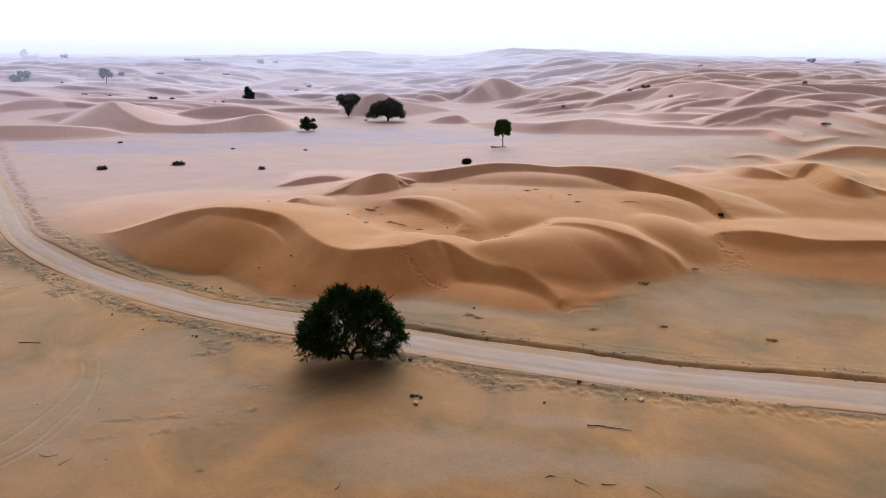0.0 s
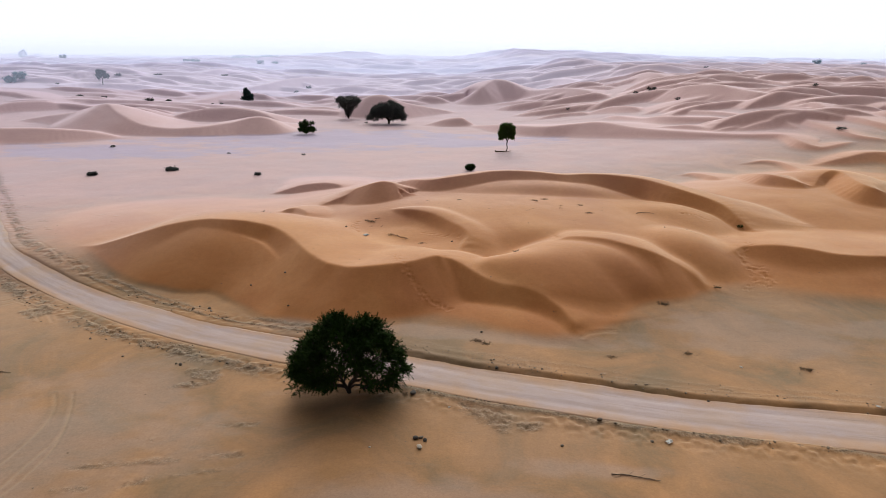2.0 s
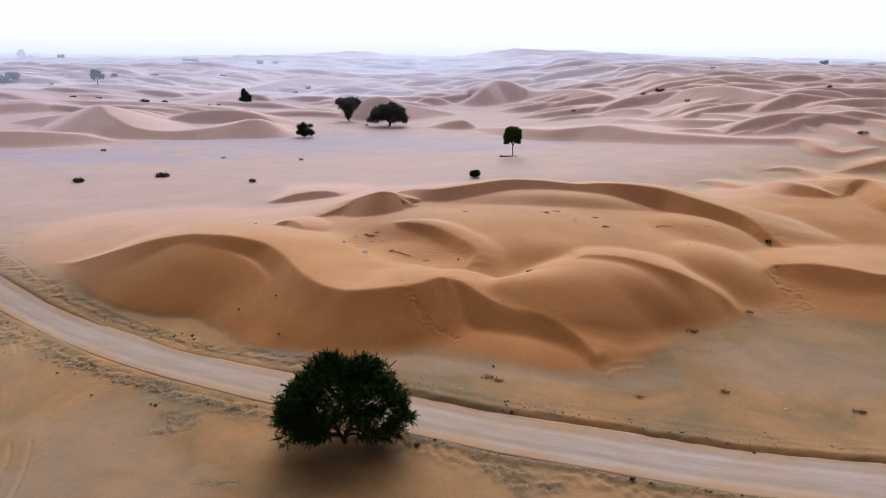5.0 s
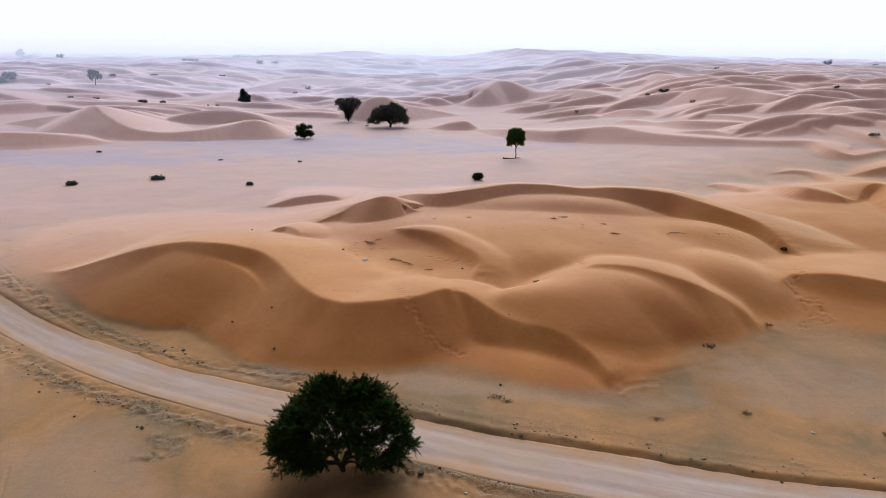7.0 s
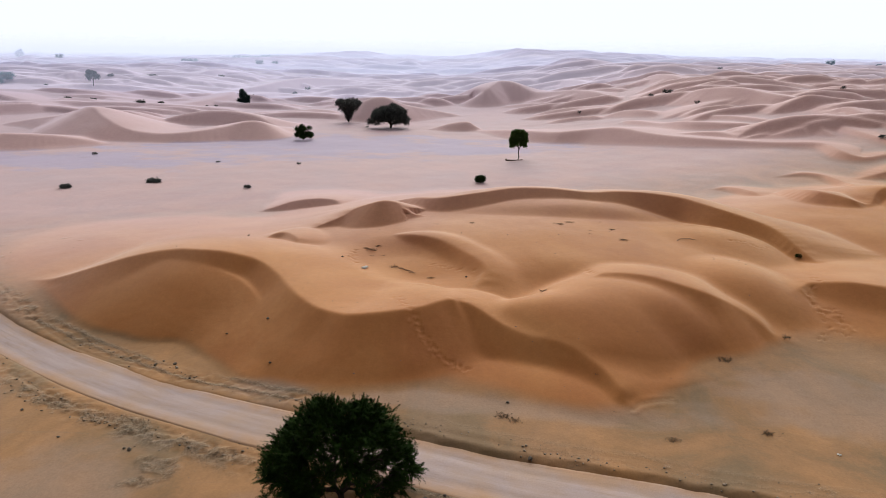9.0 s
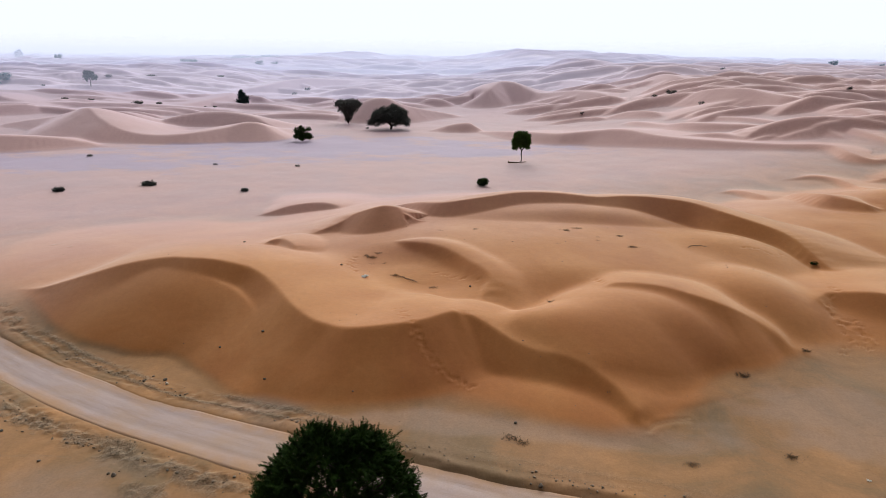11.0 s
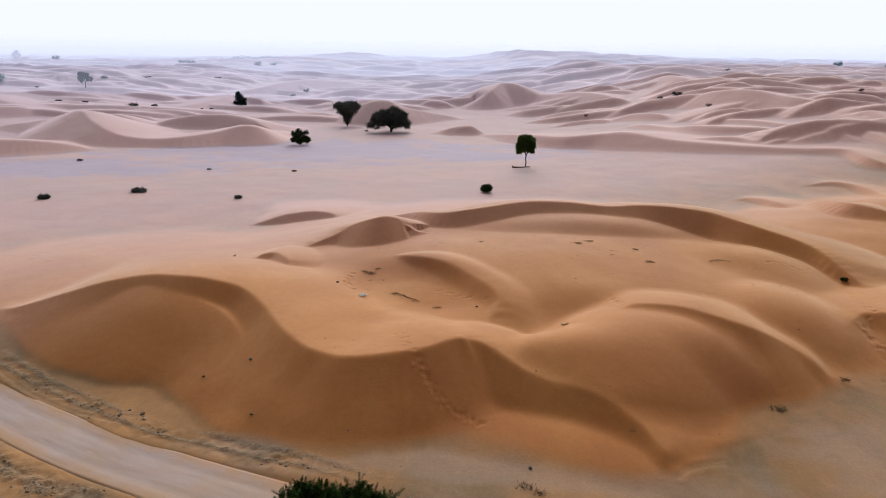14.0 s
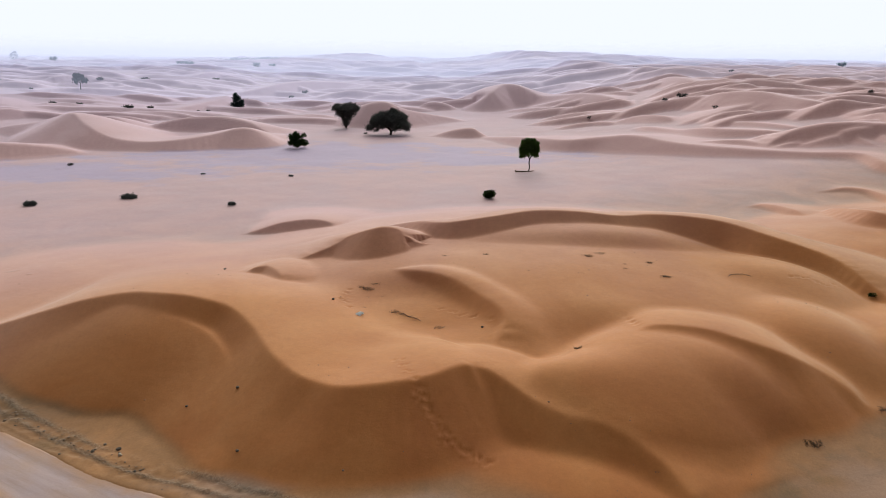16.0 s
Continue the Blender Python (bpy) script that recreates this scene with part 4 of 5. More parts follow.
def grow(tips, fork, rng, thin, stem, stems=1, crook=0.12):
    """A trunk and limbs that reach all the tips: nodes, parents and radii."""
    nodes, parent, far = [np.array([0.0, 0.0, -0.15])], [-1], [0.0]
    starts = []
    for s in range(stems):
        at, last = nodes[0], 0
        lean = rng.normal(size=2) * (0.12 if stems == 1 else 0.35)
        for f in (0.35, 0.7, 1.0):
            p = np.array([lean[0] * f * fork, lean[1] * f * fork, fork * f]) + np.r_[rng.normal(size=2) * 0.04 * fork, 0]
            nodes.append(p)
            parent.append(last)
            far.append(far[last] + np.linalg.norm(p - at))
            at, last = p, len(nodes) - 1
        starts.append(last)
    order = np.argsort(np.linalg.norm(tips - nodes[starts[0]], axis=1) + rng.normal(size=len(tips)) * 0.3)
    low, used = min(starts), len(nodes)
    room = used + 6 * len(tips)
    arr, run = np.zeros((room, 3)), np.zeros(room)
    arr[:used], run[:used] = nodes, far
    ends = []
    for k in order:
        tip = tips[k]
        here = arr[low:used]
        cost = np.sqrt(((here - tip) ** 2).sum(1)) + 0.45 * run[low:used] + 0.6 * np.maximum(here[:, 2] - tip[2], 0)
        last = low + int(np.argmin(cost))
        a = arr[last].copy()
        gap = math.dist(tip, a)
        count = max(1, min(5, int(gap / 0.35)))
        bow = rng.normal(size=3) * crook * gap
        bow[2] = abs(bow[2]) * 1.3
        for j in range(1, count + 1):
            f = j / count
            arr[used] = a + (tip - a) * f + bow * math.sin(math.pi * f) + rng.normal(size=3) * 0.02 * gap
            run[used] = run[last] + gap / count
            parent.append(last)
            last = used
            used += 1
        ends.append(last)
    nodes = arr[:used]
    load = np.zeros(len(nodes))
    load[ends] = 1
    for k in range(len(nodes) - 1, 0, -1):
        load[parent[k]] += load[k]
    radius = thin * np.maximum(load, 1) ** 0.5
    radius *= np.where(load > 3, stem / (thin * load.max() ** 0.5), 1.0) ** (load / load.max())
    return np.array(nodes), parent, radius, load / load.max()


def tree(name, label, category, at, lobes, fork, stem, leaf, seed, per_tip=30, spread=0.3, long=0.12, wide=0.03, thin=0.008, stems=1, droop=0.0, turn=0.0, group="", feathery=False):
    """A tree or shrub. lobes: (x, y, z, rx, ry, rz, tips) of the crown's clumps, in metres from the foot of the trunk."""
    rng = np.random.default_rng(seed)
    tips = []
    for x, y, z, rx, ry, rz, n in lobes:
        p = rng.normal(size=(n, 3))
        p /= np.linalg.norm(p, axis=1)[:, None]
        p *= rng.uniform(0.35, 1.0, (n, 1)) ** 0.6
        p = p * [rx, ry, rz] + [x, y, z]
        tips.append(p[p[:, 2] > 0.12])
    tips = np.concatenate(tips)
    thing = new(name)
    thing.matrix_world = pose(at[0], at[1], on_ground(*at) - 0.03, 0, 0, turn)
    tagged(thing, label, category, group)
    nodes, parent, radius, load = grow(tips, fork, rng, thin, stem, stems)
    if len(tips) > 150:
        part("trunk", tubes(nodes, parent, radius, 7, load > 0.12), BARK, thing)
        part("branchwork", tubes(nodes, parent, radius, 5, load <= 0.12), BARK, thing)
    else:
        part("trunk", tubes(nodes, parent, radius), BARK, thing)
    n = len(tips)
    if feathery:
        part("crown", sprays(tips, per_tip, spread, long, wide, rng), leaf, thing)
        return thing
    mid = np.median(tips, axis=0)
    out = tips - mid
    out /= np.linalg.norm(out, axis=1)[:, None] + 1e-9
    way = out[:, None] * 0.8 + rng.normal(size=(n, per_tip // 8 + 1, 3)) * 0.7
    way /= np.linalg.norm(way, axis=2)[:, :, None]
    along = rng.uniform(-0.15, 1.0, (n, per_tip // 8 + 1, 8, 1))
    spots = tips[:, None, None] + way[:, :, None] * along * spread + rng.normal(size=(n, per_tip // 8 + 1, 8, 3)) * spread * 0.08
    spots[..., 2] -= droop * (along[..., 0] ** 2) * spread
    spots = spots.reshape(-1, 3)
    spots = spots[spots[:, 2] > 0.06]
    part("crown", leaves(spots, long, wide, rng), leaf, thing)
    return thing


def dome(seed, width, depth, top, low, count, size, tips, shift=(0, 0), hollow=None, flat=0.0):
    """Clumps set over a dome-shaped or umbrella-shaped crown."""
    rng = np.random.default_rng(seed)
    wave = rng.uniform(0, 6.28, 4)
    out = []
    while len(out) < count:
        a, r = rng.uniform(0, 2 * math.pi), rng.uniform(0, 1) ** 0.5
        r *= 1 + 0.10 * math.sin(3 * a + wave[0]) + 0.07 * math.sin(5 * a + wave[1])
        x, y = math.cos(a) * r * width / 2, math.sin(a) * r * depth / 2
        roof = low + (top - low) * max(0.0, 1 - r ** 2.2) ** 0.5 * (1 - flat) + (top - low) * flat
        roof -= (top - low) * (0.08 + 0.08 * math.sin(2.6 * x + wave[2]) * math.cos(1.9 * y + wave[3]))
        z = roof - abs(rng.normal()) * (roof - low) * 0.32 - size * 0.5
        if hollow and hollow(x, y, z):
            continue
        s = size * rng.uniform(0.7, 1.25)
        out.append((x + shift[0] * z, y + shift[1] * z, max(z, low), s, s, s * 0.7, tips))
    return out


def rock_mesh(rng, squash=0.62):
    """A worn stone a metre across."""
    bm = bmesh.new()
    bmesh.ops.create_icosphere(bm, subdivisions=2, radius=0.5)
    cut = [(Vector(rng.normal(size=3)).normalized(), rng.uniform(0.28, 0.44)) for _ in range(7)]
    for v in bm.verts:
        for n, d in cut:
            over = v.co.dot(n) - d
            if over > 0:
                v.co -= n * over * 0.85
        v.co *= 1 + rng.normal() * 0.025
        v.co.z *= squash
    me = bpy.data.meshes.new("stone")
    bm.to_mesh(me)
    bm.free()
    return me


rock_rng = np.random.default_rng(5)
ROCKS = [rock_mesh(rock_rng, s) for s in (0.5, 0.62, 0.7, 0.8)]
ROCK_MESHES = {}


def stone(at, size, material, label, seed=0, group=""):
    key = (seed % 4, material.name)
    if key not in ROCK_MESHES:
        me = ROCKS[key[0]].copy()
        me.materials.append(material)
        ROCK_MESHES[key] = me
    ob = new("stone", ROCK_MESHES[key])
    rnd = random.Random(seed * 7 + 1)
    ob.matrix_world = pose(at[0], at[1], on_ground(*at) + size * 0.16, rnd.uniform(-12, 12), rnd.uniform(-12, 12), rnd.uniform(0, 360)) @ Matrix.Diagonal((size, size * rnd.uniform(0.65, 1), size * rnd.uniform(0.7, 1.1), 1))
    return tagged(ob, label, "stone", group)


def branch(at, length, turn, label, seed, thick=0.05, fork=True):
    """A dead branch lying on the sand."""
    rng = np.random.default_rng(seed)
    nodes, parent, radius = [], [], []
    c, s = math.cos(radians(turn)), math.sin(radians(turn))
    steps = 9

    def lay(u, v, lift):
        x, y = at[0] + u * c - v * s, at[1] + u * s + v * c
        return np.array([x, y, on_ground(x, y) + lift])
    bend = rng.normal() * 0.12
    for k in range(steps + 1):
        f = k / steps
        nodes.append(lay((f - 0.5) * length, bend * length * math.sin(math.pi * f) + rng.normal() * 0.02 * length, thick * 0.6 + 0.05 * length * abs(rng.normal()) * 0.3))
        parent.append(k - 1)
        radius.append(thick * (1 - 0.65 * f))
    if fork:
        for k in (3, 5, 7):
            last, ang, size = k, rng.choice([-1, 1]) * rng.uniform(0.4, 0.9), length * rng.uniform(0.1, 0.22)
            for j in (1, 2, 3):
                f = k / steps
                nodes.append(lay((f - 0.5) * length + math.cos(ang) * size * j / 3, bend * length * math.sin(math.pi * f) + math.sin(ang) * size * j / 3, thick * 0.5 + 0.06 * j * size))
                parent.append(last)
                radius.append(thick * 0.45 * (1 - j / 4))
                last = len(nodes) - 1
    me = tubes(nodes, parent, np.array(radius))
    me.materials.append(DRY_WOOD)
    return tagged(new("dead_branch", me), label, "branch")


def dry_tuft(at, size, label, seed, stems=26, group="dry tufts on the dunes"):
    """A half-buried clump of dead twigs and roots, with the sand heaped round it."""
    rng = np.random.default_rng(seed)
    z0 = on_ground(*at)
    nodes, parent, radius = [np.array([at[0], at[1], z0 - 0.06])], [-1], [size * 0.05]
    for s in range(stems * 4):
        a, lift = rng.uniform(0, 6.28), rng.uniform(0.1, 0.9)
        x, y = rng.normal(size=2) * size * np.array([0.3, 0.2])
        last, long = 0, rng.uniform(0.12, 0.3) * size
        for j in range(4):
            f = j / 3
            nodes.append(np.array([at[0] + x + math.cos(a) * f * long, at[1] + y + math.sin(a) * f * long, z0 - 0.05 + lift * size * 0.3 * math.sin(f * 2.2)]) + rng.normal(size=3) * 0.025 * size)
            parent.append(last)
            radius.append(size * 0.015 * (1 - 0.6 * f))
            last = len(nodes) - 1
    me = tubes(nodes, parent, np.array(radius), 4)
    me.materials.append(DRY_WOOD)
    return tagged(new("dry_tuft", me), label, "dry tuft", group)


def litter(at, size, label, seed):
    """A crumpled scrap of white plastic sheet."""
    rng = np.random.default_rng(seed)
    bm = bmesh.new()
    bmesh.ops.create_grid(bm, x_segments=9, y_segments=7, size=0.5)
    for v in bm.verts:
        r = v.co.xy.length
        v.co.z = 0.16 * abs(math.sin(7 * v.co.x + 3 * v.co.y + seed)) + rng.uniform(0, 0.12) * (1.2 - r)
        v.co.x *= 1 + 0.25 * rng.normal() * r
        v.co.y *= 0.7 + 0.25 * rng.normal() * r
    bmesh.ops.solidify(bm, geom=bm.faces[:], thickness=0.012)
    me = bpy.data.meshes.new("litter")
    bm.to_mesh(me)
    bm.free()
    me.materials.append(PLASTIC)
    ob = new("plastic_scrap", me)
    ob.matrix_world = pose(at[0], at[1], on_ground(*at) + 0.01, 0, 0, rng.uniform(0, 360)) @ Matrix.Scale(size, 4)
    return tagged(ob, label, "litter")


PLASTIC = stone_material("white_plastic", (0.7, 0.7, 0.7), (0.85, 0.85, 0.85), 3.0)
# ---- trees ----
def shaded_tree_crown():
    """Clumps of the big tree's crown: two high heads, wide low skirts, and an open heart where the limbs show."""
    rng = np.random.default_rng(17)
    out = []
    while len(out) < 260:
        a, r = rng.uniform(0, 2 * math.pi), rng.uniform(0, 1) ** 0.55
        x, y = math.cos(a) * r * 3.25, math.sin(a) * r * 2.5
        roof = 0.7 + 4.25 * max(0.0, 1 - r ** 2.7) ** 0.5 * (0.93 + 0.07 * math.cos(2.9 * (x + 0.9)))
        z = roof - abs(rng.normal()) * 0.55 - 0.25 if rng.random() < 0.72 else rng.uniform(0.5, max(0.6, roof - 0.4))
        heart = (x - 0.4) ** 2 / 0.35 + (z - 1.7) ** 2 / 0.9 < 1 and y < 0.3
        if z < (0.6 if abs(x) > 0.9 else 0.95) or z < 1.7 and y < -0.8 or heart or (abs(x - 0.15) < 0.45 and z < 1.2 and y < 0.2):
            continue
        s = rng.uniform(0.34, 0.62)
        out.append((x, y, z, s, s, s * 0.62, 8))
    for x, y, z, s in ((-0.95, 0.2, 4.55, 0.6), (-0.55, 0.1, 4.75, 0.4), (0.8, 0.2, 4.45, 0.55), (-2.3, 0.0, 3.1, 0.5), (2.2, 0.2, 3.0, 0.4), (-3.0, 0.0, 1.5, 0.55), (3.05, 0.0, 1.7, 0.5), (-2.6, -0.2, 1.1, 0.55), (2.5, -0.1, 1.15, 0.5), (-1.6, -0.4, 1.2, 0.5), (2.75, 0.1, 2.35, 0.3), (0.1, 1.1, 0.95, 0.6), (-0.9, 0.7, 0.85, 0.5), (1.0, 0.9, 0.9, 0.5), (-2.0, -0.3, 0.65, 0.55), (1.9, -0.2, 0.65, 0.5), (-1.1, -0.5, 0.75, 0.4), (1.1, -0.4, 0.75, 0.4)):
        out.append((x, y, z, s, s, s * 0.6, 22))
    return out


tree("spreading_desert_tree", "broad dark green feathery desert tree beside the track", "tree", (-4.74, 38.95),
     shaded_tree_crown(), 0.6, 0.11, LEAF_GREEN, 31, per_tip=72, spread=0.5, long=0.095, wide=0.02, thin=0.005, stems=3, feathery=True)

tree("umbrella_tree", "wide grey-green umbrella-crowned thorn tree on the flat", "tree", (-14.5, 175.8),
     dome(7, 9.2, 8.0, 6.2, 1.8, 130, 0.8, 12, flat=0.05), 0.9, 0.26, LEAF_GREY, 41, per_tip=24, spread=0.7, long=0.26, wide=0.06, thin=0.016, stems=3)
tree("vase_shaped_tree", "dense dark thorn tree with a flat vase-shaped crown", "tree", (-27.0, 188.8),
     [(0, 0, 1.7, 0.8, 0.8, 0.9, 40), (0, 0, 3.0, 1.5, 1.4, 1.2, 80), (0, 0, 5.2, 3.3, 3.0, 1.0, 170), (-1.7, 0, 5.0, 1.7, 1.6, 0.9, 70), (1.9, 0, 5.1, 1.6, 1.6, 0.9, 70), (-1.0, 0, 4.0, 1.8, 1.5, 0.9, 60), (1.0, 0, 3.9, 1.7, 1.5, 0.9, 60)],
     0.5, 0.22, LEAF_GREY, 43, per_tip=24, spread=0.7, long=0.26, wide=0.06, thin=0.016, stems=4)
tree("small_tree", "small bushy green tree on the pale flat", "tree", (-30.9, 150.8),
     dome(9, 3.0, 2.8, 3.3, 0.7, 24, 0.5, 12) + [(-1.2, 0, 2.3, 0.5, 0.5, 0.4, 12), (1.3, 0, 2.5, 0.5, 0.5, 0.4, 12)],
     0.5, 0.12, LEAF_GREEN, 45, per_tip=32, spread=0.45, long=0.2, wide=0.05, thin=0.012, stems=3)
tree("single_stemmed_tree", "blocky bright green tree with hanging sides on one thin trunk", "tree", (12.3, 125.6),
     [(-0.55, 0, 4.3, 0.75, 0.8, 0.6, 90), (0.6, 0, 4.35, 0.75, 0.8, 0.6, 90), (0, 0, 4.75, 0.9, 0.8, 0.35, 60), (-0.95, 0, 3.3, 0.5, 0.7, 0.75, 80), (-0.3, 0.1, 3.2, 0.5, 0.7, 0.7, 60), (0.55, 0, 3.3, 0.45, 0.7, 0.65, 60), (1.0, 0, 3.5, 0.45, 0.7, 0.75, 70), (-1.0, 0, 2.6, 0.35, 0.5, 0.35, 26), (0.95, 0, 2.7, 0.35, 0.5, 0.35, 22)], 1.9, 0.09, LEAF_BRIGHT, 47, per_tip=32, spread=0.4, long=0.18, wide=0.05, thin=0.01)
tree("lone_far_tree", "dark round-headed tree on a thin trunk between far dunes", "tree", (-118.2, 231.0),
     dome(14, 3.2, 3.0, 5.2, 2.4, 18, 0.7, 10, flat=0.4), 1.9, 0.14, LEAF_TEAL, 49, per_tip=24, spread=0.6, long=0.3, wide=0.09, thin=0.015)
tree("conical_tree", "dark green leaning cone-shaped bush on far sand", "bush", (-68.7, 232.4),
     [(0, 0, 0.9, 2.1, 1.9, 0.8, 60), (0.3, 0, 1.9, 1.6, 1.4, 0.8, 50), (-0.4, 0, 2.9, 1.0, 0.9, 0.8, 36), (-0.6, 0, 3.7, 0.5, 0.5, 0.5, 16)],
     0.5, 0.14, LEAF_TEAL, 51, per_tip=24, spread=0.6, long=0.3, wide=0.09, thin=0.015, stems=2)

# ---- shrubs on the flats ----
def shrub(at, width, height, leaf, label, seed, tips=40, name="shrub", group="desert shrubs", per_tip=16):
    w, h = width / 2, height
    lobes = [(0, 0, h * 0.45, w * 0.8, w * 0.7, h * 0.4, tips), (-w * 0.5, 0.1 * w, h * 0.5, w * 0.45, w * 0.4, h * 0.35, tips // 2), (w * 0.5, -0.1 * w, h * 0.55, w * 0.4, w * 0.4, h * 0.35, tips // 2)]
    return tree(name, label, "shrub", at, lobes, h * 0.2, width * 0.03, leaf, seed, per_tip=per_tip, spread=width * 0.2, long=width * 0.1, wide=width * 0.03, thin=width * 0.006, stems=3, group=group)


shrub((-52.9, 100.4), 1.5, 0.5, LEAF_GREY, "low dark shrub on the pale flat", 61)
shrub((-42.5, 104.5), 2.0, 0.35, LEAF_GREY, "wide flat dark shrub on the pale flat", 62)
shrub((-27.9, 101.2), 0.95, 0.42, LEAF_GREY, "small dark shrub on the pale flat", 63)
shrub((4.8, 106.6), 1.5, 1.15, LEAF_GREEN, "ragged dark green shrub behind the long dune", 64, 60)
shrub((31.17, 68.29), 0.55, 0.4, LEAF_GREEN, "little green shrub at the foot of a slip face", 65, 20)
for k, (x, y, w, h) in enumerate([(-63.8, 128.3, 1.0, 0.4), (-38.9, 121.0, 0.7, 0.3), (-25.0, 120.3, 0.8, 0.3), (35.0, 187.0, 0.9, 0.8), (-20.5, 176.5, 0.9, 0.35)]):
    shrub((x, y), w, h, LEAF_GREY, "tiny dry shrub on open sand", 70 + k, 16)

# ---- scrub among the far dunes ----
FAR_SCRUB = [
    (-55.8, 273.1, 3.0, 1.6), (-59.3, 265.8, 2.4, 1.3), (58.5, 188.5, 3.2, 1.6), (59.6, 170.4, 1.5, 1.2), (53.1, 185.4, 1.8, 0.8), (68.6, 115.4, 1.9, 0.8),
    (88.6, 341.0, 3.0, 2.2), (104.3, 268.2, 2.2, 1.3), (173.1, 287.9, 2.6, 1.5), (92.5, 168.0, 1.5, 1.0), (-121.8, 283.9, 4.2, 1.7), (-126.2, 258.5, 3.4, 1.2),
    (-99.7, 301.6, 3.6, 1.4), (-91.1, 205.4, 3.6, 0.9), (-86.5, 209.1, 2.4, 0.9), (-112.9, 206.3, 2.6, 0.8), (-106.8, 209.0, 2.2, 0.7), (-132.3, 228.1, 1.6, 0.7),
    (-73.2, 218.1, 1.4, 0.7), (-74.0, 212.2, 1.1, 0.5), (-69.2, 244.2, 1.3, 0.8)]
for k, (x, y, w, h) in enumerate(FAR_SCRUB):
    shrub((x, y), w * 0.8, h * 0.65, LEAF_GREY, "low dark scrub half buried between far dunes", 100 + k, 18, "scrub_bush", "far scrub", 8)
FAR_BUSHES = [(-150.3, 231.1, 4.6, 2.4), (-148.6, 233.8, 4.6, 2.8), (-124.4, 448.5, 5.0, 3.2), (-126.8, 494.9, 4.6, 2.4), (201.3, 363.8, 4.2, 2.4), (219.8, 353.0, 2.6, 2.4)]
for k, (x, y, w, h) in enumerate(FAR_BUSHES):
    shrub((x, y), w, h, LEAF_HAZED, "rounded green bush far out in the desert", 130 + k, 24, "far_bush", "far bushes", 8)
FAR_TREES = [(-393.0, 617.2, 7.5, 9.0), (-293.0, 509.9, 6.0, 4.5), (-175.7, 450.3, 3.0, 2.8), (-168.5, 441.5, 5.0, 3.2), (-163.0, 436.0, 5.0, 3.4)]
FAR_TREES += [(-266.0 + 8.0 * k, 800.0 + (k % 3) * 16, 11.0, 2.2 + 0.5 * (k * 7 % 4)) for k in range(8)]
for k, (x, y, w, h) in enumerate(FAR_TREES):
    shrub((x, y), w, h, LEAF_HAZED, "far green tree standing in the haze", 150 + k, 26, "far_tree", "trees on the horizon", 8)

# ---- dead wood ----
branch((-27.28, 41.1), 1.5, 4, "dead forked branch on the hard sand", 1, 0.035)
branch((10.22, 31.39), 2.3, -12, "long dead branch lying on orange sand", 2, 0.04)
branch((6.37, 27.03), 0.5, 8, "short dry stick on the sand", 3, 0.025, False)
branch((7.78, 26.73), 0.7, -35, "thin dry stick half buried in sand", 4, 0.02, False)
branch((9.1, 26.73), 0.8, 5, "curved dry stick on grey clay", 5, 0.025, False)
branch((11.02, 26.21), 1.0, -48, "thin dry root lying on the sand", 6, 0.018, False)
branch((-17.65, 28.52), 0.7, 60, "thin upright dry twig in the sand", 7, 0.018, False)
branch((-18.82, 29.04), 0.9, 4, "half-buried dry stick on the flat", 8, 0.02, False)
branch((-3.63, 26.26), 0.6, 70, "broken forked twig on the sand", 9, 0.02)
branch((11.6, 125.0), 3.0, 6, "dead log at the foot of the single-stemmed tree", 10, 0.13)
branch((10.3, 125.9), 0.9, 82, "dead stump with a leaning limb", 11, 0.12)
branch((-3.16, 63.38), 1.6, -38, "dead root running out of the dune hollow", 12, 0.03)
branch((21.64, 69.5), 1.8, -6, "pale dead root on the dune slope", 13, 0.03)

# ---- dry tufts ----
TUFTS = [
    (24.77, 43.08, 0.95), (17.61, 44.73, 0.8), (12.03, 43.71, 0.7), (3.13, 45.22, 0.9), (3.73, 44.82, 0.7), (18.17, 52.1, 0.9), (23.52, 54.9, 0.75), (34.63, 48.7, 0.4),
    (-6.71, 67.62, 0.8), (-7.11, 67.87, 0.6), (-6.12, 68.33, 0.55), (-5.52, 66.66, 0.45), (-6.53, 66.51, 0.45), (-6.56, 64.72, 0.35), (-4.37, 64.24, 0.7), (-3.87, 63.96, 0.55),
    (-2.96, 63.08, 0.4), (-1.22, 61.95, 0.6), (10.52, 72.01, 0.75), (11.62, 72.8, 0.7), (13.12, 70.7, 0.45), (12.83, 69.75, 0.45), (15.22, 71.37, 0.6), (15.58, 68.47, 0.8),
    (16.97, 70.32, 0.3), (17.17, 69.83, 0.3), (9.23, 68.39, 0.45), (2.31, 72.24, 0.55), (-0.9, 72.33, 0.5), (7.21, 58.11, 0.6), (11.95, 65.83, 0.3), (13.65, 65.89, 0.35),
    (-10.67, 27.76, 0.5), (-15.89, 28.04, 0.4), (-14.87, 40.69, 0.5), (-1.45, 38.6, 0.9), (9.06, 48.78, 0.3)]
for k, (x, y, w) in enumerate(TUFTS):
    dry_tuft((x, y), w * 0.8, "dark clump of dead twigs sticking out of sand", 200 + k, 22 if w > 0.5 else 12)

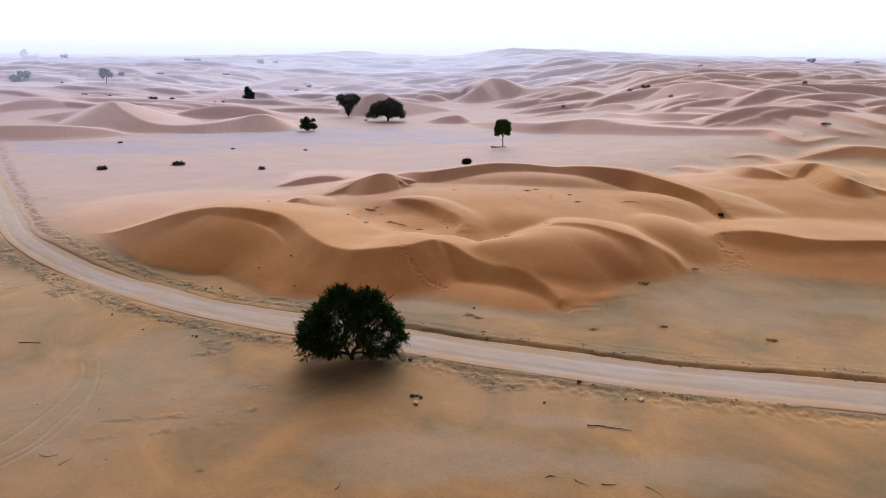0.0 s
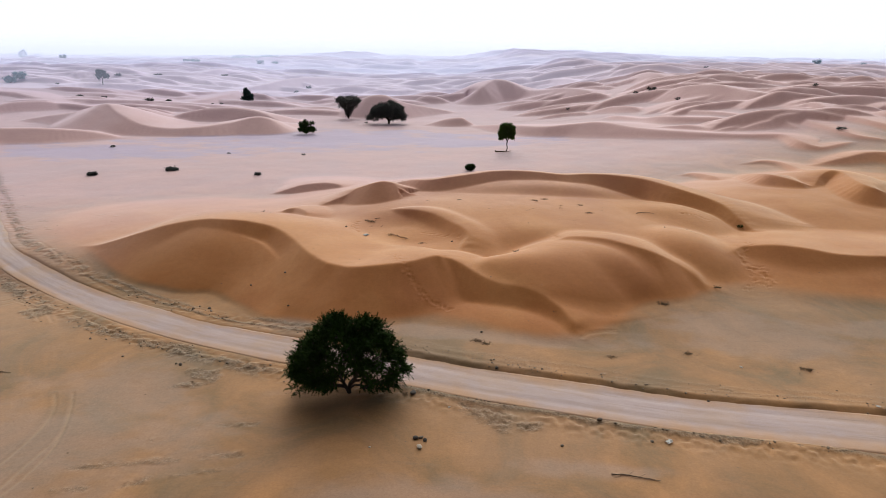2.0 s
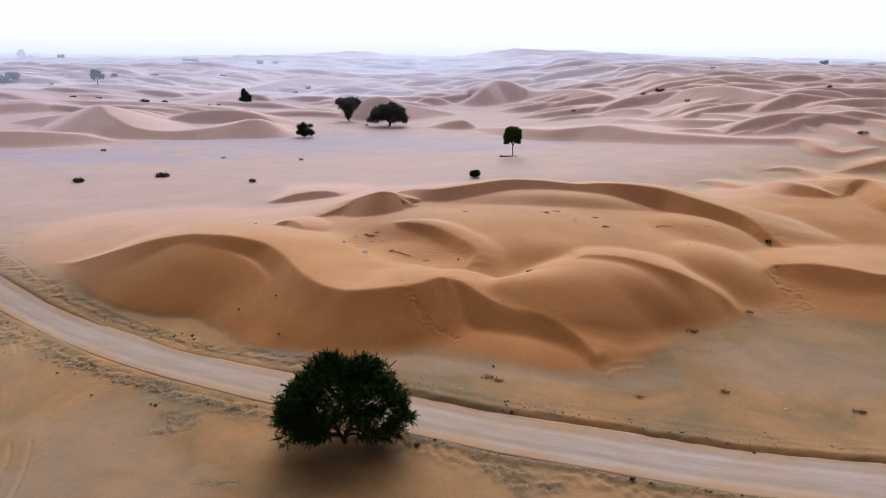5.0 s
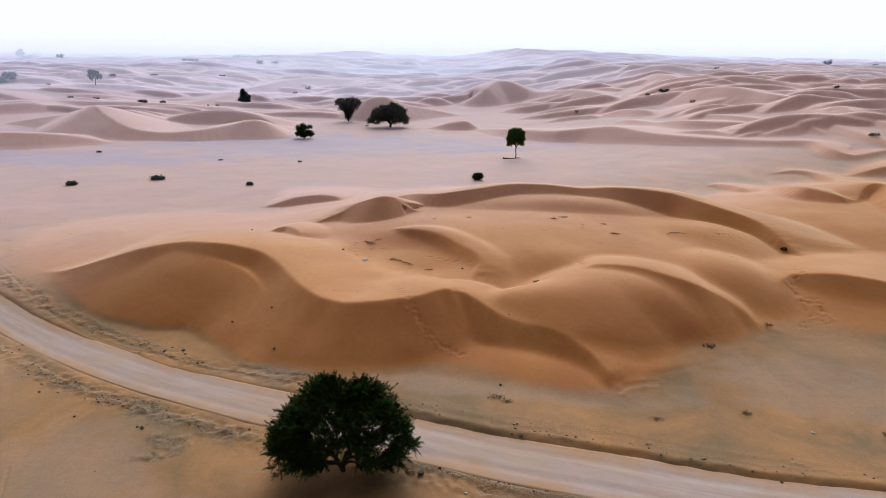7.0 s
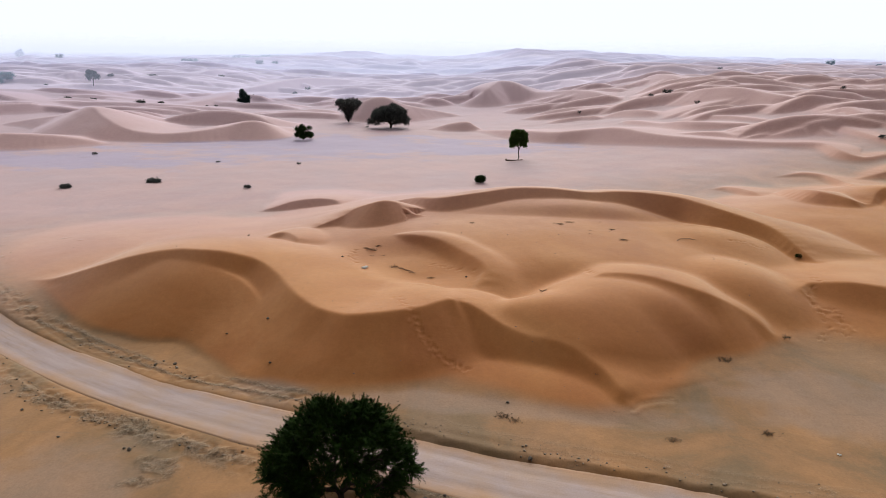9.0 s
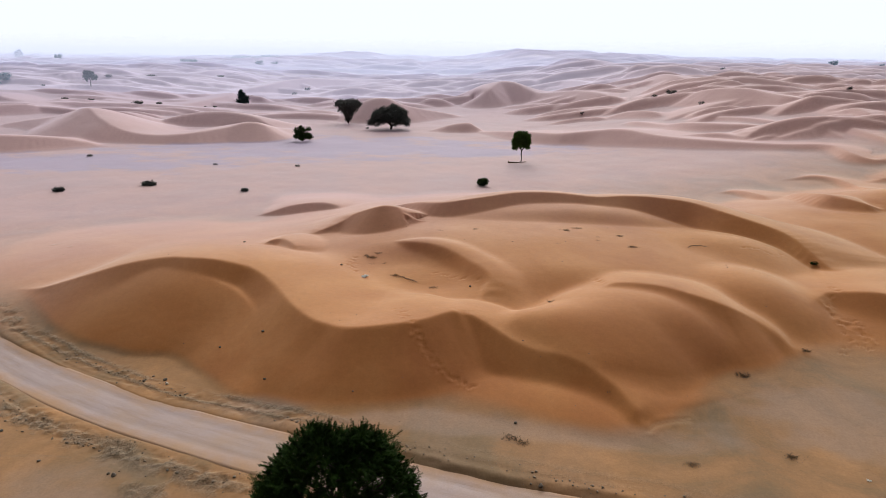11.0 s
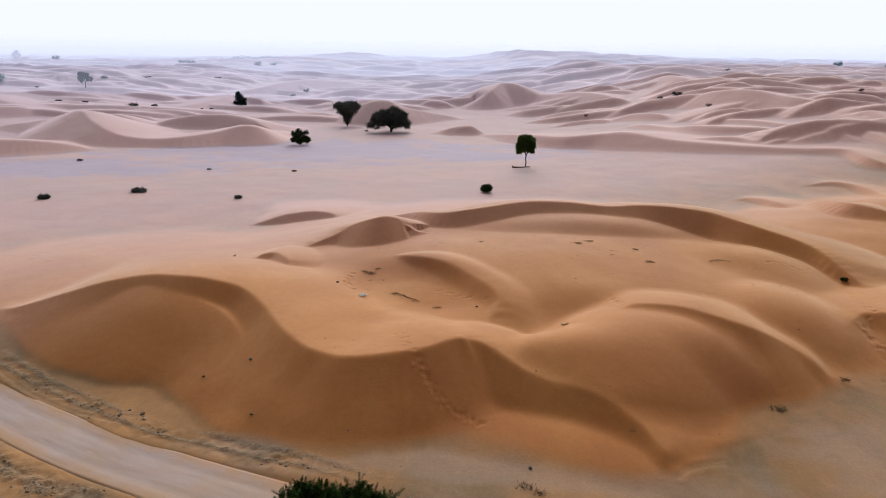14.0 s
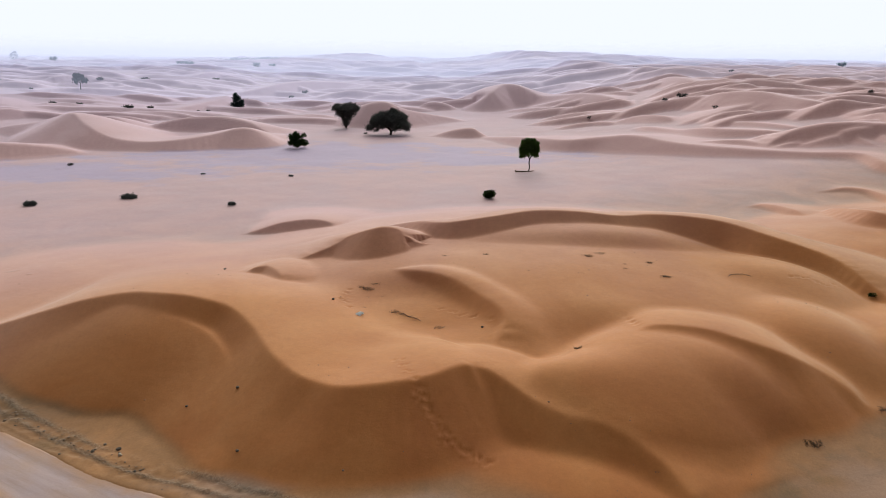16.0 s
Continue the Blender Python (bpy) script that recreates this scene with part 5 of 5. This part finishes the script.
# ---- stones and litter ----
DARK = "dark stone lying on the sand beside the track"
for k, (x, y, w) in enumerate([
        (-24.19, 46.15, 0.24), (-20.76, 43.8, 0.2), (-16.81, 42.96, 0.2), (-16.48, 42.83, 0.3), (-13.99, 43.2, 0.22), (-13.45, 43.06, 0.2), (-0.94, 38.44, 0.42), (-0.02, 38.86, 0.22),
        (9.6, 36.34, 0.38), (10.42, 36.05, 0.2), (11.94, 34.45, 0.2), (4.24, 41.7, 0.3), (21.78, 38.09, 0.3), (7.08, 33.84, 0.2), (-12.97, 45.05, 0.18), (16.7, 38.89, 0.2), (27.73, 37.96, 0.28),
        (-0.58, 34.03, 0.34), (-0.28, 34.07, 0.3), (-0.07, 33.85, 0.28)]):
    stone((x, y), w, STONE_DARK, DARK, k, "stones by the track")
for k, (x, y, w) in enumerate([(-12.35, 54.76, 0.24), (-15.16, 54.45, 0.2), (-8.82, 65.24, 0.26), (1.51, 61.25, 0.24), (-18.92, 72.33, 0.32), (-11.25, 50.86, 0.22), (-17.84, 51.93, 0.3), (-19.01, 51.62, 0.25), (-16.23, 50.3, 0.22), (3.53, 46.57, 0.2)]):
    stone((x, y), w, STONE_DARK, "small dark stone lying on the dune sand", 40 + k, "stones on the dune")
for k, (x, y, w) in enumerate([(-0.33, 33.21, 0.42), (-2.9, 33.37, 0.14), (1.2, 37.16, 0.18), (-17.52, 51.44, 0.26)]):
    stone((x, y), w, STONE_PALE, "pale rounded stone lying on the sand", 60 + k, "pale stones")
litter((12.86, 34.45), 0.38, "crumpled white plastic scrap beside the track", 1)
litter((-6.67, 63.24), 0.55, "torn white plastic bag in the dune hollow", 2)
litter((26.72, 38.67), 0.25, "small white plastic scrap on the verge", 3)
litter((20.52, 43.08), 0.2, "small white plastic scrap on open sand", 4)


def pebbles():
    """Loose stones and clods thrown up along both verges, thickest in two ragged rows."""
    rng = np.random.default_rng(77)
    base = ROCKS[1]
    co = np.array([v.co for v in base.vertices])
    tri = np.array([p.vertices[:] for p in base.polygons])
    seg = np.r_[0, np.cumsum(np.hypot(*np.diff(ROAD_LINE[:, :2], axis=0).T))]
    n = 2600
    run = 128 + 92 * rng.random(n)
    near_side = rng.random(n) < 0.6
    bunch = fbm(run / 3.0, near_side * 9.0, 93, 3)
    row = np.where(near_side, np.where(run < 178, 1.15 + 0.5 * np.sin(run / 6), 0.2), np.where(run < 180, 1.2, 0.75))
    off = road_half(run) + np.maximum(row + rng.normal(size=n) * np.where(near_side & (run < 178), 0.55, 0.3), 0.12)
    off = np.where(near_side, -off, off)
    keep = (bunch > rng.uniform(0.28, 0.72, n)) & (near_side | (run > 152))
    run, off = run[keep], off[keep]
    n = len(run)
    x, y = np.interp(run, seg, ROAD_LINE[:, 0]), np.interp(run, seg, ROAD_LINE[:, 1])
    dx, dy = np.interp(run + 0.5, seg, ROAD_LINE[:, 0]) - x, np.interp(run + 0.5, seg, ROAD_LINE[:, 1]) - y
    size = np.hypot(dx, dy) + 1e-9
    x, y = x - dy / size * off, y + dx / size * off
    z = ground_height(x, y)
    w = 0.03 + 0.13 * rng.random(n) ** 2.8
    verts = co[None] * w[:, None, None] * rng.uniform(0.7, 1.4, (n, 1, 3)) + np.stack([x, y, z + w * 0.1], -1)[:, None]
    faces = (tri[None] + np.arange(n)[:, None, None] * len(co)).reshape(-1, 3)
    me = quads("pebbles", verts.reshape(-1, 3), faces)
    me.materials.append(CLODS)
    return tagged(new("pebbles", me), "grey-brown clods and pebbles thrown up along the track", "pebbles", kind="stuff")


pebbles()


def crumbs():
    """Scraps of twig, dung and stone strewn thinly over the sand."""
    rng = np.random.default_rng(91)
    base = ROCKS[2]
    co = np.array([v.co for v in base.vertices])
    tri = np.array([p.vertices[:] for p in base.polygons])
    n = 320
    y = 22 + 78 * rng.random(n) ** 1.2
    x = rng.uniform(-0.75, 0.75, n) * (y + 2)
    home = rng.integers(0, 40, n)
    hx, hy = rng.uniform(-24, 30, 40), rng.uniform(24, 76, 40)
    near_home = rng.random(n) < 0.55
    x, y = np.where(near_home, hx[home] + rng.normal(size=n) * 1.3, x), np.where(near_home, hy[home] + rng.normal(size=n) * 0.9, y)
    w = 0.025 + 0.075 * rng.random(n) ** 2.5
    verts = co[None] * w[:, None, None] * rng.uniform(0.6, 1.5, (n, 1, 3)) + np.stack([x, y, ground_height(x, y) + w * 0.1], -1)[:, None]
    faces = (tri[None] + np.arange(n)[:, None, None] * len(co)).reshape(-1, 3)
    me = quads("crumbs", verts.reshape(-1, 3), faces)
    me.materials.append(DRY_WOOD)
    return tagged(new("debris", me), "small dark crumbs of twig and stone on sand", "debris", kind="stuff")


crumbs()
